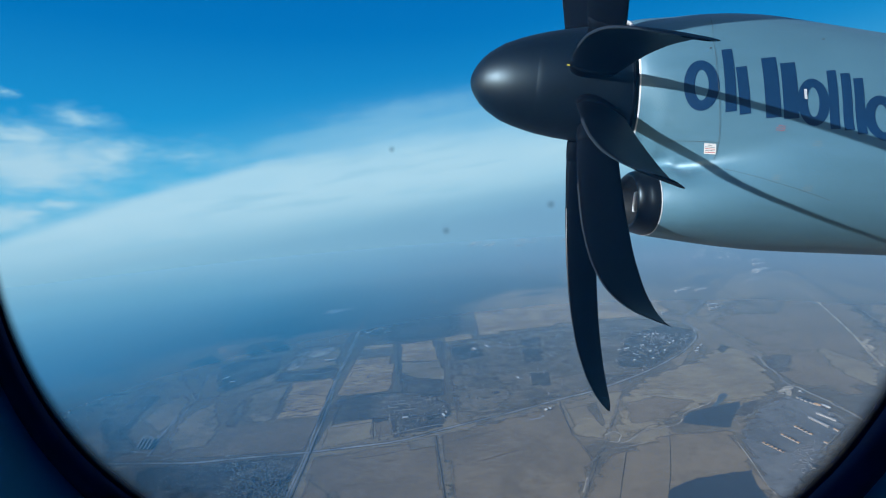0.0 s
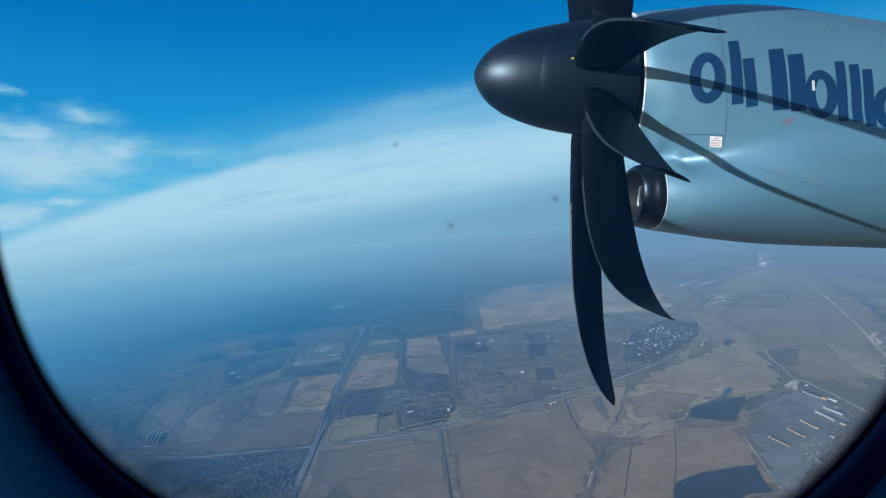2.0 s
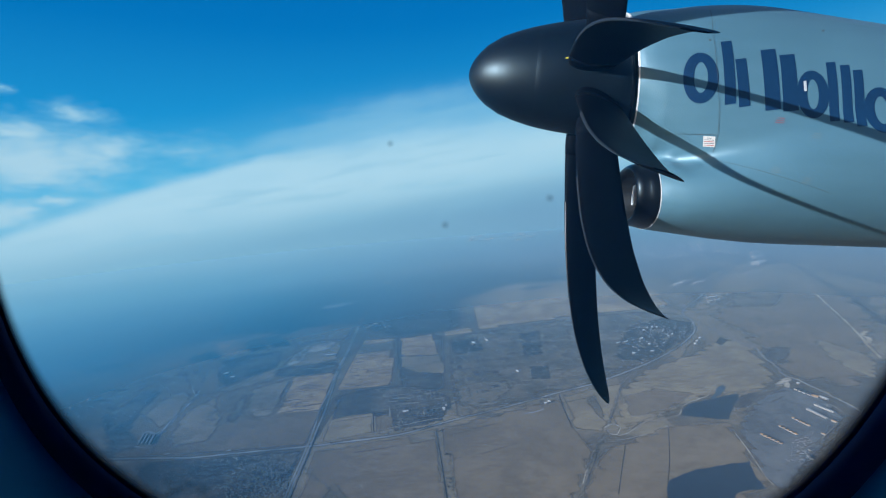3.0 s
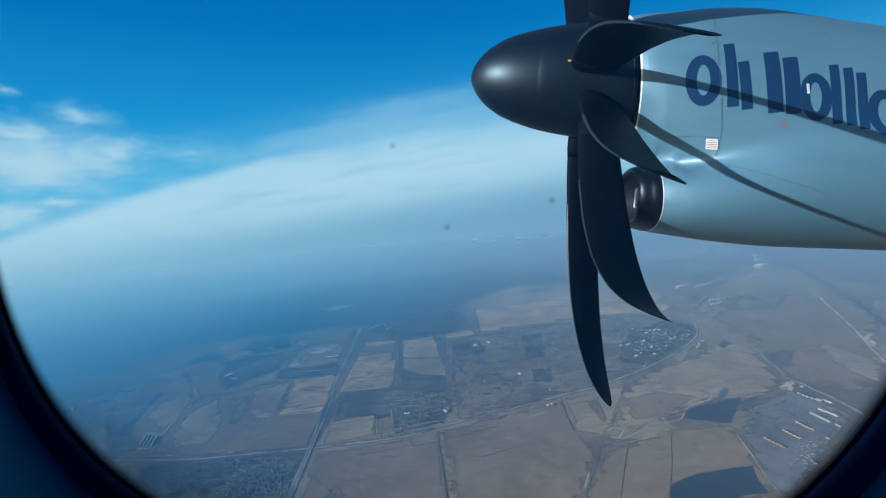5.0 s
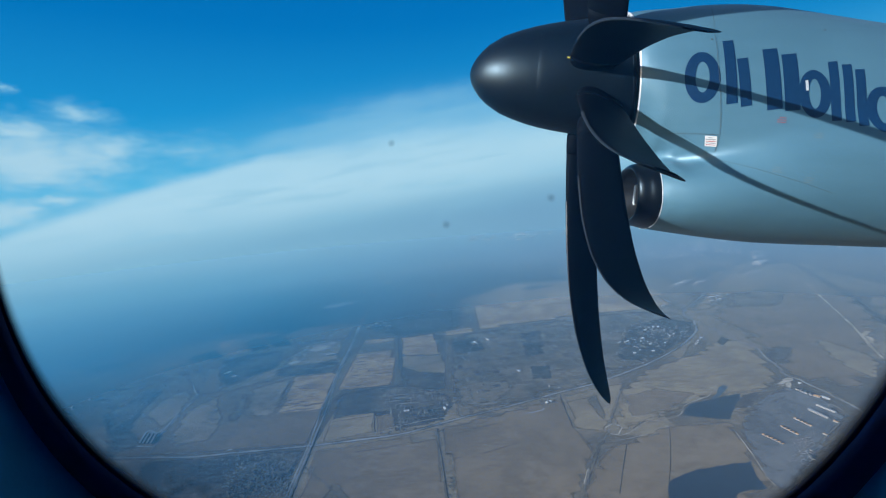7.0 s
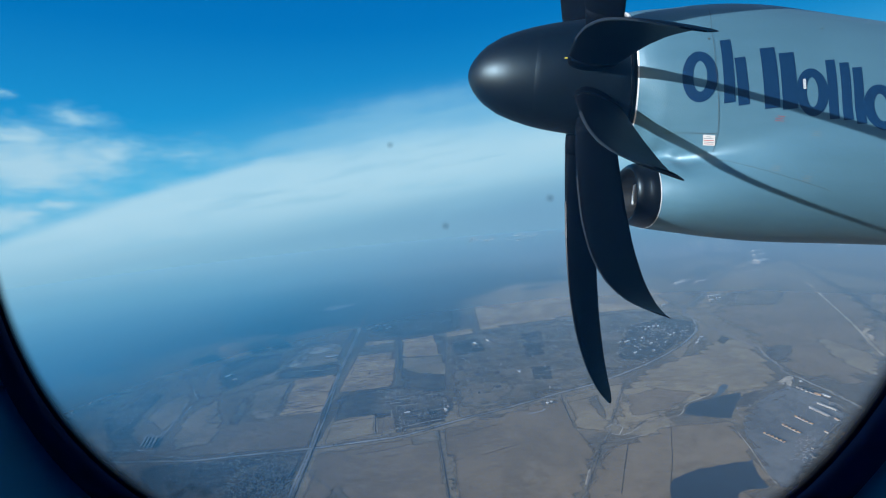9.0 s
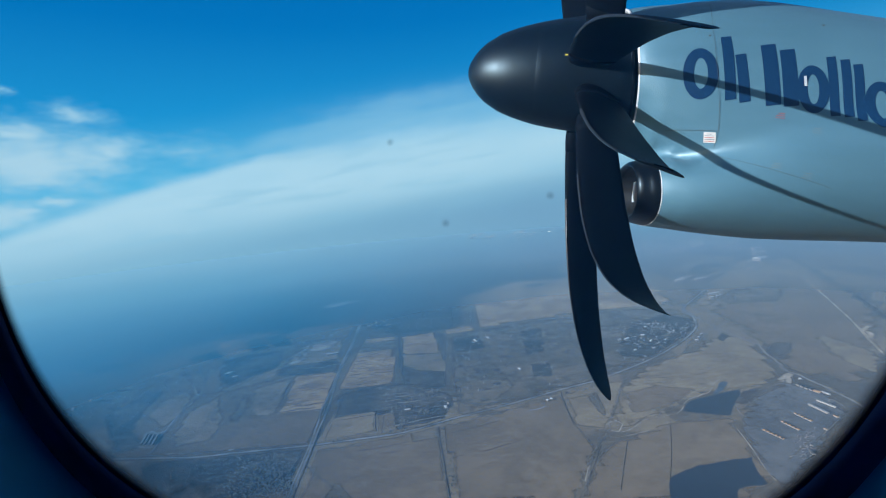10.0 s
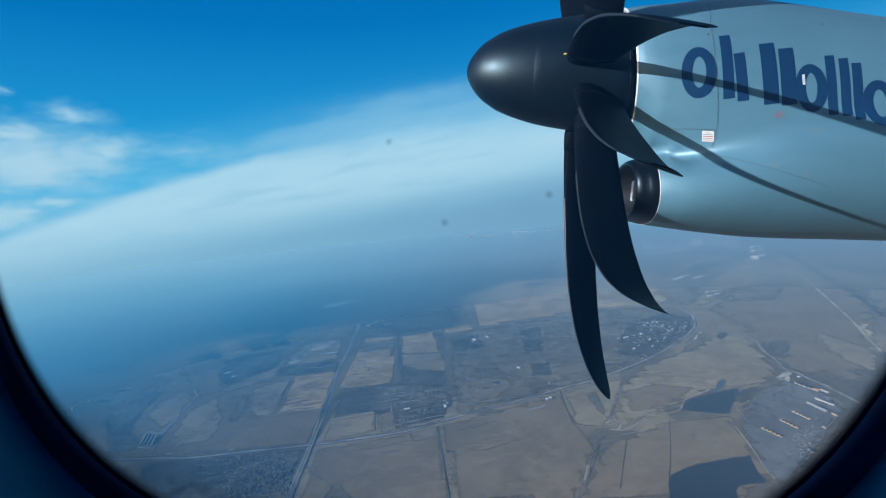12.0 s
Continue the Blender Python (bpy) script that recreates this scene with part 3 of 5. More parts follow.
def chin_back(ring):
    """The chin intake leans the same way round its own middle; its lean fades out along the cowling."""
    out = []
    for x, y, z in ring:
        k = max(0.0, min(1.0, (0.80 - x) / (0.80 - JOIN)))
        low = max(0.0, min(1.0, (-0.5 - z) / 0.08))
        out.append((x - 0.14 * (z + 0.68) * k * low, y, z))
    return out


def half_width(x, z):
    """How far the skin stands out from the middle plane at a height: upper body, lower lobe and the web between them."""
    top, bottom, w, e = glide_table(BODY, x)
    zc, h = (top + bottom) / 2, (top - bottom) / 2
    upper = w * max(0.0, 1 - min(1.0, abs((z - zc) / h)) ** e) ** (1 / e)
    if x < JOIN:
        return upper
    lc, lh, lw = glide_table(LOBE, x)
    lower = lw * max(0.0, 1 - min(1.0, abs((z - lc) / lh)) ** 2.3) ** (1 / 2.3)
    m, span = (zc + lc) / 2 - 0.08, (zc - lc) / 2
    web = max(0.0, 1 - ((z - m) / span) ** 2) ** 2 * math.sin(math.pi / 2 * max(0.0, min(1.0, (x - JOIN) / 0.45))) * 0.3
    return (upper ** 8 + lower ** 8 + web ** 8) ** 0.125 if x > JOIN else max(upper, lower)


def body_ring(x, n=60, lobe=True):
    top, bottom, w, e = glide_table(BODY, x)
    if lobe and x >= JOIN:
        lc, lh, lw = glide_table(LOBE, x)
        bottom = min(bottom, lc - lh)
    mid, half = (top + bottom) / 2, (top - bottom) / 2
    zs = [mid + half * math.cos(math.pi * i / n) for i in range(n + 1)]
    right = [(x, -half_width(x, z), z) for z in zs]
    return right + [(x, -y, z) for _, y, z in right[-2:0:-1]]


def skin(x, z, proud=0.002):
    """A point on the cabin side of the cowling."""
    return (x, -half_width(x, z) - proud, z)


def on_skin(outline, proud=0.002):
    """A thin marking that follows the cowling: strips between lower and upper curves (u from 0 to 1)."""
    bm = bmesh.new()
    for low, high, n, m in outline:
        grid = []
        for i in range(n + 1):
            (x0, z0), (x1, z1) = low(i / n), high(i / n)
            grid.append([bm.verts.new(skin(x0 + (x1 - x0) * j / m, z0 + (z1 - z0) * j / m, proud)) for j in range(m + 1)])
        for a, b in zip(grid, grid[1:]):
            for j in range(m):
                bm.faces.new((a[j], b[j], b[j + 1], a[j + 1]))
    return bm


def bar(x0, z0, x1, z1, width, n=12, m=2):
    """A straight band from one point of the skin to another."""
    d = Vector((x1 - x0, z1 - z0)).normalized() * width / 2
    return (lambda u: (x0 + (x1 - x0) * u - d.y, z0 + (z1 - z0) * u + d.x), lambda u: (x0 + (x1 - x0) * u + d.y, z0 + (z1 - z0) * u - d.x), n, m)


def hoop(cx, cz, rx, rz, width, start=0.0, turn=1.0, n=40, lean=0.0):
    """A round band on the skin."""
    def at(u, k):
        a = 2 * math.pi * (start + turn * u)
        x, z = math.cos(a) * (rx - k), math.sin(a) * (rz - k)
        return cx + x - lean * z, cz + z
    return (lambda u: at(u, 0.0), lambda u: at(u, width), n, 2)


def engine():
    e = holder("engine_nacelle", HUB_POSE, "silver-grey turboprop engine nacelle with navy markings and chin intake", "engine")
    front = [0.13 + (JOIN - 0.0002 - 0.13) * i / 16 for i in range(17)]
    part("cowling_front", loft([rake_back(body_ring(x)) for x in front]), COWL, e, "silver-grey painted metal front cowl", True)
    rear = [JOIN + 0.012 * i for i in range(30)] + [0.71 + 0.04 * i for i in range(62)]
    part("cowling", loft([chin_back(body_ring(x)) for x in rear], cap_end=True), COWL, e, "silver-grey painted metal cowling", True)
    lip = loft([rake_back(ring_x(x, r)) for x, r in ((0.16, 0.36), (0.130, 0.40), (0.123, 0.411), (0.1245, 0.4165), (0.136, 0.4175))])
    part("front_ring", lip, BARE_EDGE, e, "bright bare metal cowling front edge", True)
    part("front_bulkhead", loft([rake_back(ring_x(0.15, 0.37)), rake_back(ring_x(0.15, 0.05))], cap_end=True), DUCT, e)
    # chin intake
    def egg(x, zc, h, w, n=56, p=2.3):
        out = []
        for i in range(n):
            a = 2 * math.pi * i / n
            s, c = math.sin(a), math.cos(a)
            out.append((x, math.copysign(abs(s) ** (2 / p), s) * w, zc + math.copysign(abs(c) ** (2 / p), c) * h))
        return chin_back(out)
    boot = [egg(JOIN + 0.012, -0.786, 0.213, 0.364), egg(JOIN - 0.001, -0.786, 0.2165, 0.3695), egg(JOIN - 0.006, -0.786, 0.2155, 0.368), egg(0.31, -0.786, 0.213, 0.363), egg(0.282, -0.786, 0.208, 0.353), egg(0.279, -0.786, 0.2065, 0.3505), egg(0.25, -0.787, 0.201, 0.345), egg(0.225, -0.788, 0.193, 0.335),
            egg(0.212, -0.79, 0.184, 0.324), egg(0.207, -0.79, 0.175, 0.314), egg(0.212, -0.79, 0.166, 0.304), egg(0.25, -0.79, 0.158, 0.294)]
    edge = [egg(JOIN - 0.003, -0.786, 0.217, 0.370), egg(JOIN - 0.002, -0.786, 0.2185, 0.3725), egg(JOIN + 0.0015, -0.786, 0.2185, 0.373), egg(JOIN + 0.0015, -0.786, 0.216, 0.370)]
    part("intake_edge", loft(edge), BARE_EDGE, e, "thin bright metal edge behind the intake lip")
    part("intake_lip", loft(boot), RUBBER, e, "black rubber de-icing lip of the intake", True)
    duct = [egg(0.245, -0.79, 0.16, 0.296), egg(0.4, -0.78, 0.13, 0.24), egg(0.62, -0.74, 0.10, 0.19)]
    part("intake_duct", loft(duct, cap_end=True), DUCT, e, "dark intake duct", True)
    vane = bmesh.new()
    bmesh.ops.create_cube(vane, size=1, matrix=Matrix.Translation((0.252, -0.16, -0.805)) @ Matrix.Diagonal((0.02, 0.055, 0.13, 1)))
    bmesh.ops.bevel(vane, geom=vane.edges[:], offset=0.004, segments=2, affect="EDGES")
    part("duct_vane", vane, BARE_EDGE, e, "pale metal vane inside the intake")
    # panel joints
    for name, run in (("panel_seam", [(0.523, 0.324), (0.511, 0.128), (0.539, -0.08), (0.575, -0.268), (0.612, -0.45), (0.623, -0.592)]),
                      ("panel_seam", [(0.623, -0.592), (0.753, -0.641), (0.889, -0.682), (1.031, -0.721), (1.173, -0.76)]),
                      ("panel_seam", [(0.36, -0.437), (0.472, -0.446), (0.609, -0.456)])):
        part(name, on_skin([bar(*a, *b, 0.002, 12, 1) for a, b in zip(run, run[1:])], proud=0.005), SEAM, e)
    # plain navy shapes of the operator's marking
    shapes = [
        [hoop(0.467, -0.148, 0.092, 0.142, 0.056, lean=0.12)],
        [bar(0.582, 0.066, 0.638, -0.293, 0.056)],
        [bar(0.662, -0.038, 0.712, -0.305, 0.056)],
        [bar(0.80, 0.022, 0.855, -0.32, 0.076), bar(0.898, -0.005, 0.944, -0.322, 0.076)],
        [hoop(1.042, -0.225, 0.079, 0.132, 0.05, lean=0.12)],
        [bar(1.118, -0.04, 1.161, -0.37, 0.046)],
        [bar(1.187, -0.054, 1.226, -0.374, 0.046)],
        [bar(1.25, -0.08, 1.286, -0.394, 0.046)],
        [hoop(1.375, -0.30, 0.082, 0.127, 0.05, lean=0.12)],
    ]
    for s in shapes:
        part("marking_shape", on_skin(s), NAVY, e, "plain navy blue painted shape")
    placard = part("warning_placard", on_skin([(lambda u: (0.562 + 0.058 * u, -0.512 - 0.006 * u), lambda u: (0.546 + 0.058 * u, -0.458 - 0.006 * u), 6, 3)], proud=0.002), WHITE, e, "small white placard with unreadable red print")
    for i in range(5):
        z = -0.469 - 0.009 * i
        part("print_line", on_skin([bar(0.553 + 0.012 * (i == 0) + 0.0028 * i, z, 0.600 - 0.012 * (i == 0) + 0.0028 * i, z - 0.004, 0.0033, 4, 1)], proud=0.003), RED if i in (2, 4) else PRINT, placard)
    for x, z, mat_ in ((0.897, -0.362, RED), (1.075, -0.442, PRINT), (0.895, -0.642, PRINT), (1.05, -0.69, PRINT)):
        for i in range(3):
            part("stencil_line", on_skin([bar(x - 0.022 + 0.01 * (i == 0), z - 0.012 * i, x + 0.022, z - 0.012 * i - 0.003, 0.0028, 4, 1)]), mat_, e)
    # flush pale plate and fasteners
    part("pale_plate", on_skin([bar(0.995, -0.154, 1.003, -0.21, 0.014, 6, 1)], proud=0.004), BARE_EDGE, e, "small pale plate on the cowling")
    for x, z in ((0.50, 0.073), (1.10, 0.16), (0.60, -0.56)):
        b = bmesh.new()
        bmesh.ops.create_cone(b, cap_ends=True, segments=12, radius1=0.006, radius2=0.005, depth=0.003, matrix=Matrix.Translation(skin(x, z, 0.001)) @ Matrix.Rotation(radians(90), 4, "X"))
        part("fastener", b, SEAM, e)


def blade_mesh(bend, rake, root, wide, coarse, taper, untwist, length):
    """A swept propeller blade along a curve: bend gives its bearing from straight down towards the cabin, by reach."""
    table = [(0.34, 0.23, 0.115, 80), (0.45, 0.265, 0.10, 78), (0.6, 0.295, 0.075, 74), (0.85, 0.315, 0.05, 70), (1.15, 0.325, 0.036, 66), (1.45, 0.31, 0.027, 62),
             (1.7, 0.265, 0.02, 59), (1.88, 0.20, 0.015, 57), (1.98, 0.135, 0.011, 56), (2.03, 0.075, 0.008, 55), (2.052, 0.02, 0.005, 55)]
    rings, lead = [], []
    count = 40
    for i in range(count + 1):
        s = i / count
        r = 0.34 + (2.052 - 0.34) * (1 - (1 - s) ** 1.35)
        chord, thick, beta = lerp_table(table, r)
        r = 0.34 + (r - 0.34) * length
        f = max(0.0, (r - 0.40) / 1.65)
        chord, beta = chord * wide * (1 - taper * f * f), beta + coarse + untwist * f
        phi = bend[0] + bend[1] * f + bend[2] * f * f + bend[3] * f ** 3
        centre = Vector((root + rake[0] * f + rake[1] * f * f, -r * math.sin(phi), -r * math.cos(phi)))
        along = Vector((0, -math.cos(phi), math.sin(phi)))
        b = radians(beta)
        chordwise = Vector((1, 0, 0)) * math.sin(b) - along * math.cos(b)
        normal = Vector((1, 0, 0)) * math.cos(b) + along * math.sin(b)
        ring = []
        for j in range(20):
            a = 2 * math.pi * j / 20
            u = -math.cos(a)
            w = math.sin(a) * (1 - 0.35 * u) * (0.65 if math.sin(a) < 0 else 1.0)
            ring.append(centre + chordwise * chord * 0.5 * u + normal * thick * 0.5 * w)
        rings.append(ring)
        lead.append((centre - chordwise * chord * 0.5, chordwise, normal, thick))
    return rings, lead


# bend, rake, then the root's place along the axis, breadth, added pitch, taper, loss of twist and length
BLADES = [
    ((-0.434, 0.359, 0.072, 0.297), (0.246, -0.091), -0.089, 0.803, -2.5, 0.0, 2.2, 1.053),
    ((0.448, -0.274, 0.693, -0.081), (0.139, -0.007), -0.047, 0.922, 8.1, 0.023, 5.0, 1.0),
    ((0.896, 0.131, 0.018, 0.028), (0.108, -0.095), -0.068, 1.117, -1.75, 0.18, 17.75, 1.0),
    ((1.426, -0.058, -0.171, 0.066), (0.041, 0.049), -0.143, 1.02, 1.6, 0.073, 29.3, 1.0),
    ((3.473, 0.094, 0.047, 0.013), (-0.054, -0.063), -0.069, 1.472, 0.9, -0.026, 1.1, 1.0),
    ((2.02, 0.074, 0.018, 0.002), (-0.32, -0.059), -0.071, 0.895, -10.9, 0.012, -4.9, 1.0),
]


def propeller():
    p = holder("propeller", HUB_POSE, "black six-bladed propeller with pointed spinner, at rest", "propeller")
    prof = [(-0.930, 0.004), (-0.925, 0.036), (-0.913, 0.068), (-0.888, 0.110), (-0.85, 0.156), (-0.80, 0.200), (-0.70, 0.259), (-0.60, 0.295), (-0.51, 0.320), (-0.42, 0.340), (-0.32, 0.357), (-0.205, 0.371), (-0.1, 0.385), (0.02, 0.404), (0.078, 0.412), (0.085, 0.410)]
    cone = [row for row in prof if row[0] < -0.45]
    part("spinner", loft([rake_back(ring_x(x, r, z=-0.007)) for x, r in cone + [(-0.462, 0.331)]], cap_start=True), SPINNER_BLACK, p, "glossy black pointed spinner", True)
    shell = [(-0.4615, 0.3305), (-0.459, 0.3316)] + [row for row in prof if row[0] > -0.45]
    part("spinner_shell", loft([rake_back(ring_x(x, r, z=-0.007)) for x, r in shell]), SPINNER_BLACK, p, "black rear shell of the spinner", True)
    back = [(0.080, 0.404), (0.087, 0.413), (0.096, 0.413), (0.102, 0.410), (0.106, 0.40), (0.106, 0.1)]
    part("spinner_base", loft([rake_back(ring_x(x, r, z=-0.007)) for x, r in back], cap_end=True), HUB_BLACK, p, "black rear plate of the spinner", True)
    part("shaft", loft([ring_x(-0.1, 0.11), ring_x(0.30, 0.11)], True, True), STEEL, p)
    for spec in BLADES:
        rings, lead = blade_mesh(*spec)
        blade = part("blade", loft(rings, True, True), PROP_BLACK, p, "curved black composite propeller blade", True)
        guard = bmesh.new()
        rows = []
        for c, u, n, t in lead[9:-3]:
            rows.append([guard.verts.new(c + u * a + n * t * k) for a, k in ((0.004, -0.2), (0.001, -0.12), (-0.0015, 0.0), (0.001, 0.16), (0.004, 0.26))])
        for a, b in zip(rows, rows[1:]):
            for j in range(4):
                guard.faces.new((a[j], b[j], b[j + 1], a[j + 1]))
        part("erosion_strip", guard, WORN_EDGE, blade, "thin bare metal leading-edge strip", True)
        # soft boot round the root, drawn in to the blade
        cuff = []
        for i, grow in ((0, 1.02), (1, 1.05), (2, 1.04), (3, 1.015)):
            mid = sum(rings[i], Vector()) / len(rings[i])
            cuff.append([mid + (q - mid) * grow for q in rings[i]])
        part("blade_cuff", loft(cuff, True, True), PROP_BLACK, p, "", True)
    b = bmesh.new()
    a0 = radians(91)
    quad = [(-0.292, 0.3605, a0 - 0.012), (-0.268, 0.3638, a0 - 0.01), (-0.268, 0.3638, a0 + 0.012), (-0.292, 0.3605, a0 + 0.016)]
    b.faces.new([b.verts.new(q) for q in rake_back([(x, -(r + 0.001) * math.sin(a), (r + 0.001) * math.cos(a) - 0.007) for x, r, a in quad])])
    part("timing_mark", b, YELLOW, p, "small yellow paint mark")


# ---- land ----
def smooth_line(points, n=6):
    pts = [Vector(p) for p in points]
    out = []
    for i in range(len(pts) - 1):
        p0, p1, p2, p3 = pts[max(0, i - 1)], pts[i], pts[i + 1], pts[min(len(pts) - 1, i + 2)]
        for j in range(n):
            t = j / n
            out.append(0.5 * (2 * p1 + (p2 - p0) * t + (2 * p0 - 5 * p1 + 4 * p2 - p3) * t * t + (3 * p1 - p0 - 3 * p2 + p3) * t ** 3))
    out.append(pts[-1])
    return out


def ribbon(points, width, z, name, material, label, category, ragged=0.0):
    line = smooth_line(points, 14 if ragged > 0.45 else 6)
    bm = bmesh.new()
    cover = bm.verts.layers.float.new("cover")
    width *= 1.0 if material in (ASPHALT, CHALK) else 1.5
    rows = []
    for i, p in enumerate(line):
        d = (line[min(i + 1, len(line) - 1)] - line[max(i - 1, 0)]).normalized()
        side = Vector((-d.y, d.x)) * width / 2
        if ragged > 0.45:
            p = p + side * 1.1 * (noise.noise(Vector((p.x * 0.06, p.y * 0.06, width))) + 0.6 * noise.noise(Vector((p.x * 0.19, p.y * 0.19, width))))
        k = 1 + ragged * noise.noise(Vector((p.x * 0.02, p.y * 0.02, 3.0)))
        a, b = p + side * k, p - side * (2 - k if ragged else 1)
        rows.append((bm.verts.new((a.x, a.y, z)), bm.verts.new((p.x, p.y, z + 0.02)), bm.verts.new((b.x, b.y, z))))
        rows[-1][1][cover] = 1.0
    for a, b in zip(rows, rows[1:]):
        bm.faces.new((a[0], a[1], b[1], b[0]))
        bm.faces.new((a[1], a[2], b[2], b[1]))
    return tagged(part(name, bm, material), label, category, kind="structure")


def patch(corners, z, name, material, label, category, rough_edge=4.0):
    """A field or pond with slightly uneven borders."""
    pts = []
    for a, b in zip(corners, corners[1:] + corners[:1]):
        a, b = Vector(a), Vector(b)
        n = max(3, min(40, int((b - a).length / 7)))
        side = Vector((-(b - a).y, (b - a).x)).normalized()
        for i in range(n):
            q = a.lerp(b, i / n)
            pts.append(q + side * rough_edge * (noise.noise(Vector((q.x * 0.03, q.y * 0.03, z))) + 0.5 * noise.noise(Vector((q.x * 0.13, q.y * 0.13, z)))) * (0 if i == 0 else 1))
    # a sheet of triangles whose cover rises from the border inwards
    loop = np.array([(q.x, q.y) for q in pts])
    outline = [tuple(q) for q in loop]
    size = np.ptp(loop, axis=0)
    rim = min((1.0 + rough_edge) * loop[:, 1].mean() / 700, 0.16 * size.min())
    step = max(rim, size.max() / 16)

    def depth(x, y):
        a, d = loop, np.roll(loop, -1, axis=0) - loop
        k = np.clip(((np.array((x, y)) - a) * d).sum(1) / np.maximum((d * d).sum(1), 1e-9), 0, 1)
        return float(np.hypot(*(a + d * k[:, None] - (x, y)).T).min())

    inner = [(x, y) for x in np.arange(loop[:, 0].min() + step / 2, loop[:, 0].max(), step) for y in np.arange(loop[:, 1].min() + step / 2, loop[:, 1].max(), step)
             if inside((x, y), outline) and depth(x, y) > 0.7 * rim]
    flat = [Vector(q) for q in outline + inner]
    verts, _, faces, *_ = delaunay_2d_cdt(flat, [], [list(range(len(outline)))], 1, 1e-5)
    bm = bmesh.new()
    cover = bm.verts.layers.float.new("cover")
    made = []
    for q in verts:
        v = bm.verts.new((q.x, q.y, z))
        v[cover] = min(1.0, depth(q.x, q.y) / rim)
        made.append(v)
    for f in faces:
        bm.faces.new([made[i] for i in f])
    return tagged(part(name, bm, material), label, category, kind="structure")


def inside(p, poly):
    x, y = p
    hit = False
    for (x0, y0), (x1, y1) in zip(poly, poly[1:] + poly[:1]):
        if (y0 > y) != (y1 > y) and x < (x1 - x0) * (y - y0) / (y1 - y0) + x0:
            hit = not hit
    return hit


def scatter(poly, n, rng, lumps=0.0):
    xs, ys = [p[0] for p in poly], [p[1] for p in poly]
    out = []
    for _ in range(n * 30):
        q = (rng.uniform(min(xs), max(xs)), rng.uniform(min(ys), max(ys)))
        if inside(q, poly) and (not lumps or noise.noise(Vector((q[0] * lumps, q[1] * lumps, 7.0))) > rng.uniform(-0.5, 0.35)):
            out.append(q)
            if len(out) == n:
                break
    return out


def land():
    bm = bmesh.new()
    rings = [40, 160, 320, 500, 800, 1200, 1800, 2600, 3300, 3900]
    n = 96
    prev = None
    centre = bm.verts.new((0, 0, 0))
    for r in rings:
        cur = [bm.verts.new((r * math.cos(2 * math.pi * i / n), r * math.sin(2 * math.pi * i / n), 0)) for i in range(n)]
        for i in range(n):
            j = (i + 1) % n
            bm.faces.new((centre, cur[i], cur[j]) if prev is None else (prev[i], cur[i], cur[j], prev[j]))
        prev = cur
    tagged(part("ground", bm, FARMLAND), "brown early-spring farmland reaching the hazy skyline", "ground", kind="structure")
    # flat sheet over the land, the distance haze painted into its colour
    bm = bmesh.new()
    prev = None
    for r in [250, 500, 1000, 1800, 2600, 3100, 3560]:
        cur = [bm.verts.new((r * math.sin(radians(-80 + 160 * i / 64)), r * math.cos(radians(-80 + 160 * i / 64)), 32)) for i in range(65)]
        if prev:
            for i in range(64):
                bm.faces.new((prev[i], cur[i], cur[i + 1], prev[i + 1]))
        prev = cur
    tagged(part("haze_sheet", bm, HAZE_PAINT), "flat sheet over the land with blue distance haze painted on it", "haze", kind="structure")
    # far sky
    bm = bmesh.new()
    grid = []
    for j in range(25):
        e = radians(-1 + 39 * j / 24)
        grid.append([bm.verts.new((4785 * math.cos(e) * math.sin(radians(-46.5 + 96 * i / 64)), 4785 * math.cos(e) * math.cos(radians(-46.5 + 96 * i / 64)), 4785 * math.sin(e))) for i in range(65)])
    for a, b in zip(grid, grid[1:]):
        for i in range(64):
            bm.faces.new((a[i], b[i], b[i + 1], a[i + 1]))
    tagged(part("backdrop", bm, FAR_SKY, smooth=True), "deep blue sky with a pale slanting cloud bank", "sky", kind="structure")


D1 = [(-5, 985), (58, 1012), (286, 1065), (441, 1080), (480, 884), (331, 745), (210, 672), (71, 618), (-4, 645), (-10, 797)]
D2 = [(-206, 1040), (-235, 1500), (-60, 1850), (400, 1900), (400, 1545), (215, 1560), (66, 1385), (54, 1080), (-130, 1040)]
D3 = [(-640, 1130), (-860, 1650), (-300, 1750), (-250, 1180), (-420, 1150)]
V1 = [(-396, 553), (-206, 549), (-192, 462), (-331, 460)]
V2 = [(358, 943), (444, 973), (499, 927), (444, 844), (323, 800)]
V3 = [(-130, 735), (-20, 700), (-12, 640), (-85, 588), (-105, 640)]
PONDS = [
    [(293, 567), (306, 584), (325, 597), (349, 603), (374, 610), (398, 615), (390, 598), (370, 581), (356, 564), (343, 547), (316, 557)],
    [(192, 401), (209, 433), (219, 440), (240, 448), (262, 452), (288, 457), (310, 459), (298, 434), (294, 413), (264, 410), (253, 394)],
]
heights = {"field": 0.05, "lane": 0.175}


def field(corners, material, label, uneven=2.0, name="field"):
    """A field, yard, wood or pond, a few millimetres over the one laid before it."""
    heights["field"] += 0.0015
    return patch(corners, heights["field"], name, material, label, "pond" if name == "water" else name, uneven)


def lane(points, width, material, label, ragged=0.0, name="road"):
    heights["lane"] += 0.001
    return ribbon(points, width, heights["lane"], name, material, label, name, ragged)


